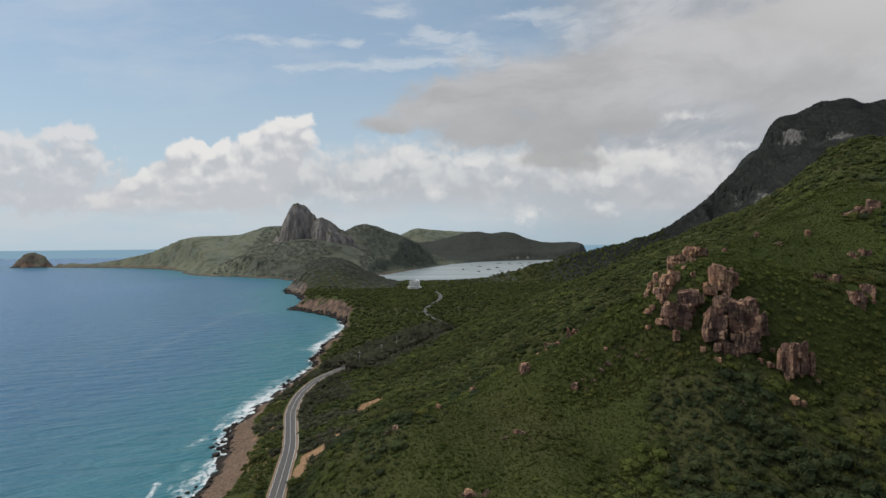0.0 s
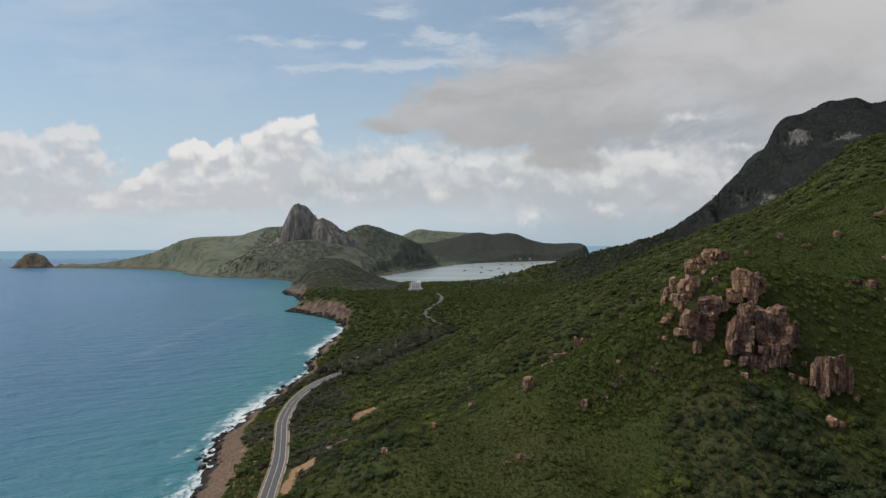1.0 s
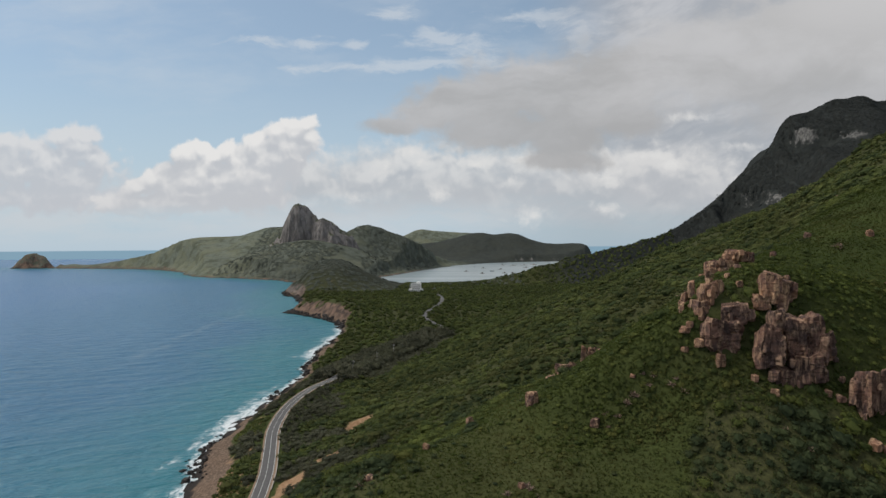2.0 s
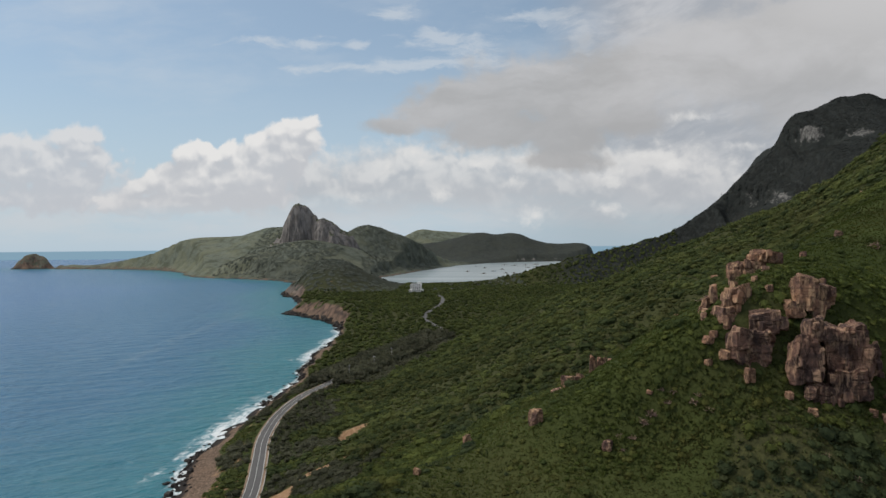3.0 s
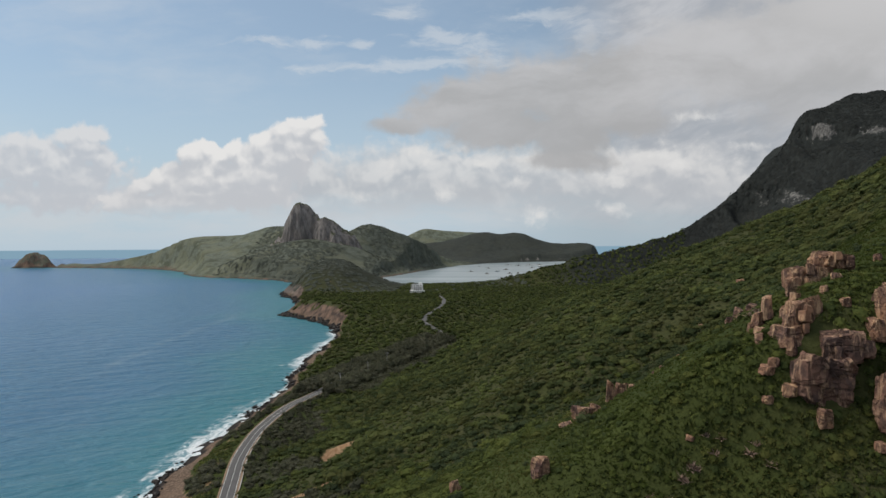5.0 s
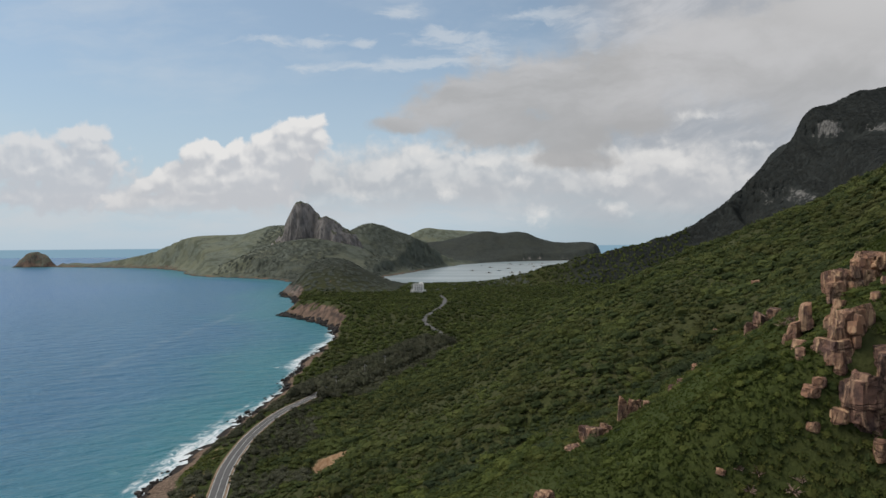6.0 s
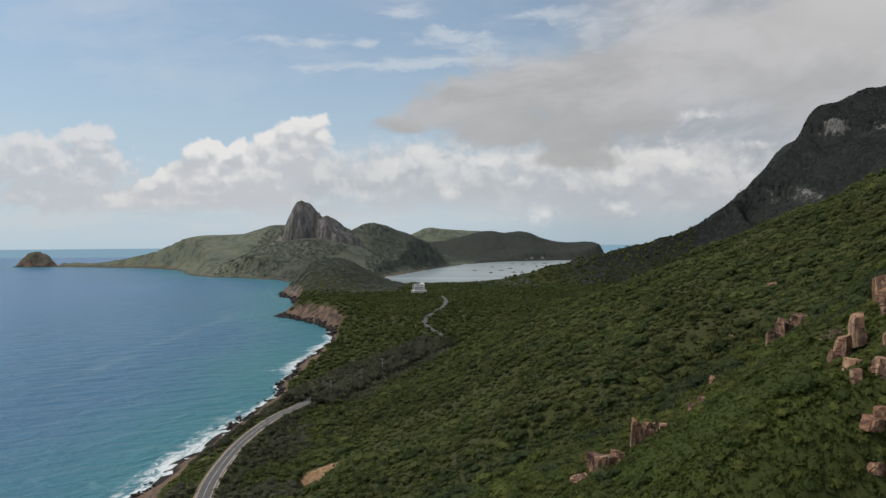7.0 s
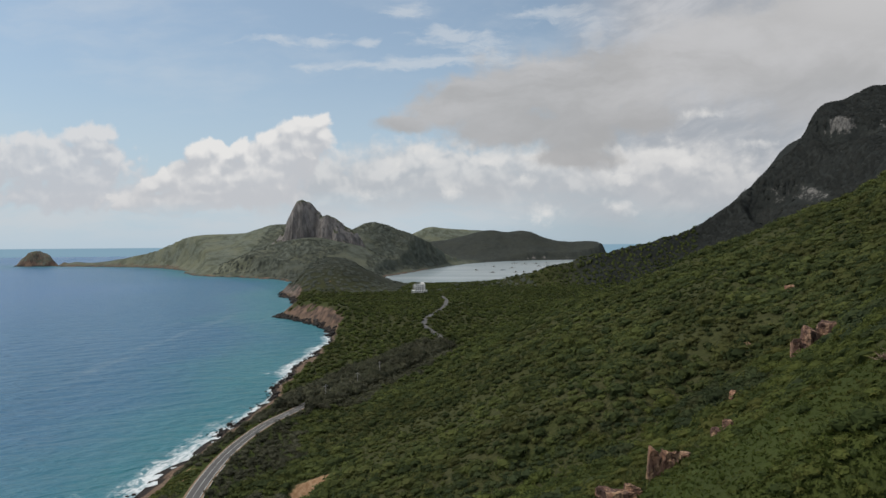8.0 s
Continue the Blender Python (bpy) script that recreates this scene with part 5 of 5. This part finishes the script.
    ok = growing(x, y) & (x > 0.2 * y) & (y < 1305 + 0.12 * (x - 600)) & (y > 1010 + 0.1 * x)
    x, y = x[ok], y[ok]
    scatter("forest", x, y, rng.uniform(3.4, 5.0, len(x)), rng.uniform(0.22, 0.36, len(x)), FAR, MAT["forest"], 18, "forest clothing the steep mountain, its colour darkened for cloud shadow", "forest", 0.12, 1.0)
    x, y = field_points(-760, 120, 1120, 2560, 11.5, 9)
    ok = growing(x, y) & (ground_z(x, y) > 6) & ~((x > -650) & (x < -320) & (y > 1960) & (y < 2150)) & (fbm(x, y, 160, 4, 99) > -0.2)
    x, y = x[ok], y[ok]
    scatter("forest", x, y, rng.uniform(4.6, 7.6, len(x)), rng.uniform(0.16, 0.28, len(x)), FAR, MAT["hazed_hillwood"], 19, "woods on the hills across the bay, greyed in colour for distance haze", "forest", 0.08, 1.0)


plant_all()


def dead_shrubs():
    co, tri = twigs(77, 70)
    ob = solid("twigs", co, tri, {"tint": np.full(len(co), 0.7)}, MAT["deadwood"])
    me = ob.data
    bpy.data.objects.remove(ob)
    stem = rod(0.06, 0.03, -0.3, 0.5, 6)
    stem_me = bpy.data.meshes.new("stem")
    stem.to_mesh(stem_me), stem.free()
    stem_me.materials.append(MAT["bark"])
    rng = np.random.default_rng(78)
    for x, y, n in ((32.4, 139.7, 5), (36, 141.2, 4), (40.5, 139, 3), (9, 121, 4), (-2, 101, 5), (27, 139, 3), (58, 127, 2), (-20, 127, 2), (50, 160, 2), (90, 165, 3)):
        for _ in range(n):
            px, py = x + rng.normal() * 1.3, y + rng.normal() * 0.9
            t = thing("dead_shrub", (px, py, float(ground_z(px, py))), "bare pinkish-brown dead shrub on the grassy slope", "shrub", "dead shrubs on the slope", 360 * rng.uniform())
            k = rng.uniform(0.8, 1.4)
            t.scale = (k, k, k * rng.uniform(0.6, 0.9))
            a, b = new("twigs", me), new("stem", stem_me)
            a.parent, b.parent = t, t


dead_shrubs()


# ---------------------------------------------------------------- the shore
def shore_rocks():
    rng = np.random.default_rng(31)
    x, y = field_points(-150, -90, 180, 720, 1.5, 32)
    s = inland(x, y)
    dens = np.clip(0.35 + 1.6 * fbm(x, y, 34, 3, 61), 0, 1)
    ok = (s > -7) & (s < 4.5) & (rng.uniform(0, 1, len(x)) < dens * np.exp(-np.abs(s) / 3.5))
    x, y = x[ok], y[ok]
    protos = []
    for k in range(5):
        bm = boulder_mesh(2, 1.7, 1.3, 900 + k, 0.7, 2)
        bm.verts.index_update()
        co = np.array([v.co[:] for v in bm.verts])
        co[:, 2] += 0.45
        protos.append((co, np.array([[v.index for v in f.verts] for f in bm.faces])))
        bm.free()
    size = rng.uniform(0.3, 0.8, len(x)) * (1 + 1.2 * (rng.uniform(0, 1, len(x)) > 0.93))
    scatter("shore_rocks", x, y, size, np.ones(len(x)), protos, MAT["wetrock"], 33, "dark wet boulders strewn along the waterline", "rocks", 0.05)
    # the foot of the cape and of the hills beyond
    x, y = field_points(-420, -110, 720, 1420, 3.6, 34)
    s = inland(x, y)
    ok = (s > -7) & (s < 3) & (rng.uniform(0, 1, len(x)) < 0.75)
    x, y = x[ok], y[ok]
    scatter("shore_rocks", x, y, rng.uniform(1.2, 2.8, len(x)), np.ones(len(x)), protos, MAT["wetrock"], 35, "black wet rocks along the foot of the cape", "rocks", 0.1)


shore_rocks()


# ---------------------------------------------------------------- the white house by the lagoon
def white_house():
    z = float(ground_z(-80, 1108)) - 0.3
    house = thing("house", (-80, 1110, z + 1.6), "white four-storey house with balconies standing among trees", "house")
    part("wall", boxed(-10, 10, -6, 6, 0, 13.6, bevel=0.08), MAT["white"], house)
    part("terrace", boxed(-15, 14, -8.5, 5.5, -1.5, 2.6, bevel=0.08), MAT["white"], house)
    part("roof", boxed(-10.6, 10.6, -6.6, 6.6, 13.6, 14.1, bevel=0.06), MAT["white"], house)
    part("stair_tower", boxed(1.5, 8.5, -3.5, 4, 14.1, 17.4, bevel=0.06), MAT["white"], house)
    part("parapet", boxed(-10.2, 0.8, -6.4, -6.1, 14.1, 15.1), MAT["white"], house)
    for f in range(4):
        z0 = 2.9 + 3.3 * f if f else 2.9
        if f == 3:
            z0 = 10.6
        for k in range(4):
            x0 = -7.2 + 4.1 * k
            w = part("window", boxed(x0, x0 + 2.3, -6.06, -5.9, z0 - 0.1 + 0.4, z0 + 2.2), MAT["glass"], house)
            part("frame", boxed(x0 - 0.15, x0 + 2.45, -6.16, -6.06, z0 + 2.2, z0 + 2.4), MAT["white"], w)
        if f:
            b = part("balcony", boxed(-8.6, 9.4, -7.7, -6.004, z0 - 0.35, z0 - 0.1), MAT["white"], house)
            part("railing", boxed(-8.6, 9.4, -7.7, -7.6, z0 - 0.1, z0 + 0.7), MAT["white"], b)
    house.scale = (0.86, 0.86, 0.9)
    for x in (-12.8, -10.6):
        part("column", boxed(x, x + 0.9, -6.4, -5.4, 2.6, 14.0), MAT["white"], house)
    for k in range(6):
        x = -14 + 4.6 * k
        part("terrace_opening", boxed(x, x + 2.4, -8.56, -8.4, -0.4, 1.9), MAT["glass"], house)


white_house()


def small_house(x, y, label, roof="white", w=14, d=8, h=3.4):
    t = thing("hut", (x, y, float(ground_z(x, y))), label, "hut")
    part("wall", boxed(-w / 2, w / 2, -d / 2, d / 2, -0.6, h), MAT["concrete"], t)
    bm = bmesh.new()
    vs = [bm.verts.new(v) for v in ((-w / 2 - 0.6, -d / 2 - 0.7, h), (w / 2 + 0.6, -d / 2 - 0.7, h), (w / 2 + 0.6, d / 2 + 0.7, h), (-w / 2 - 0.6, d / 2 + 0.7, h),
                                    (-w / 2 - 0.6, 0, h + 2.4), (w / 2 + 0.6, 0, h + 2.4))]
    for f in ((0, 1, 5, 4), (2, 3, 4, 5), (0, 4, 3), (1, 2, 5), (3, 2, 1, 0)):
        bm.faces.new([vs[i] for i in f])
    part("roof", bm, MAT[roof], t)
    for k in range(3):
        part("window", boxed(-w / 2 + 1.5 + 4.2 * k, -w / 2 + 3.3 + 4.2 * k, -d / 2 - 0.05, -d / 2 + 0.1, 1.0, 2.4), MAT["glass"], t)
    return t


small_house(196, 1330, "small hut with a bright white sheet roof in the woods", "white")


# ---------------------------------------------------------------- poles beside the road
def utility_pole(x, y):
    p = thing("utility_pole", (x, y, float(ground_z(x, y))), "pale concrete power pole with a crossarm beside the road", "pole", "power poles", 20)
    part("pole", rod(0.22, 0.14, -0.5, 9.0), MAT["concrete"], p)
    arm = part("crossarm", boxed(-1.1, 1.1, -0.09, 0.09, 8.2, 8.4), MAT["concrete"], p)
    for k in (-0.95, 0.0, 0.95):
        i = part("insulator", rod(0.08, 0.05, 0, 0.35), MAT["white"], arm)
        i.location = (k, 0, 8.4 if k else 9.0)


for x, y in ((-54, 492), (-63, 462), (-75, 431)):
    utility_pole(x, y)


# ---------------------------------------------------------------- fish rafts and boats on the lagoon
def raft(x, y, w, d, turn):
    r = thing("fish_raft", (x, y, 0.0), "dark timber fish-farm raft floating on the calm lagoon", "raft", "rafts on the lagoon", turn)
    for k in range(4):
        part("beam", boxed(-w / 2, w / 2, -d / 2 + k * d / 3 - 0.4, -d / 2 + k * d / 3 + 0.4, -0.1, 0.5), MAT["wood"], r)
    for k in range(4):
        part("crossbeam", boxed(-w / 2 + k * w / 3 - 0.4, -w / 2 + k * w / 3 + 0.4, -d / 2, d / 2, 0.504, 0.8), MAT["wood"], r)
    cabin = part("cabin", boxed(-2, 2.4, -2, 2, 0.8, 3.4, bevel=0.05), MAT["wood"], r)
    part("roof", boxed(-2.5, 2.9, -2.5, 2.5, 3.404, 3.7), MAT["concrete"], cabin)


def boat(x, y, turn, size):
    b = thing("boat", (x, y, 0), "small moored fishing boat on the calm lagoon", "boat", "boats on the lagoon", turn)
    bm = bmesh.new()
    rows = []
    for k in range(9):
        t = k / 8 * 2 - 1
        wid = 1.5 * (1 - abs(t) ** 2.4) + 0.08
        z = 1.1 + 0.7 * t * t
        rows.append([bm.verts.new((t * 6, -wid, z)), bm.verts.new((t * 5.4, -wid * 0.5, -0.2)), bm.verts.new((t * 5.4, wid * 0.5, -0.2)), bm.verts.new((t * 6, wid, z))])
    for r0, r1 in zip(rows, rows[1:]):
        for i in range(3):
            bm.faces.new((r0[i], r1[i], r1[i + 1], r0[i + 1]))
        bm.faces.new((r0[3], r1[3], r1[0], r0[0]))
    part("hull", bm, MAT["hull"], b)
    part("wheelhouse", boxed(-3, 0.2, -0.9, 0.9, 1.2, 3.2, bevel=0.06), MAT["white"], b)
    b.scale = (size, size, size)


for k, (x, y, w, d) in enumerate(((70, 1990, 14, 8), (142, 2005, 16, 8), (168, 2010, 13, 7), (200, 2030, 15, 8), (150, 2300, 18, 10), (230, 2700, 26, 12), (280, 2720, 30, 12), (190, 2760, 26, 12),
                                  (330, 2780, 28, 12), (390, 2700, 26, 12), (90, 2420, 18, 9), (20, 2150, 16, 8), (260, 2450, 20, 10), (340, 2350, 18, 9))):
    raft(x, y, w, d, 8 * (k % 5) - 16)
for k, (x, y) in enumerate(((110, 2150), (255, 2250), (60, 2600), (420, 2850), (300, 2550))):
    boat(x, y, 35 * k, 1.3)
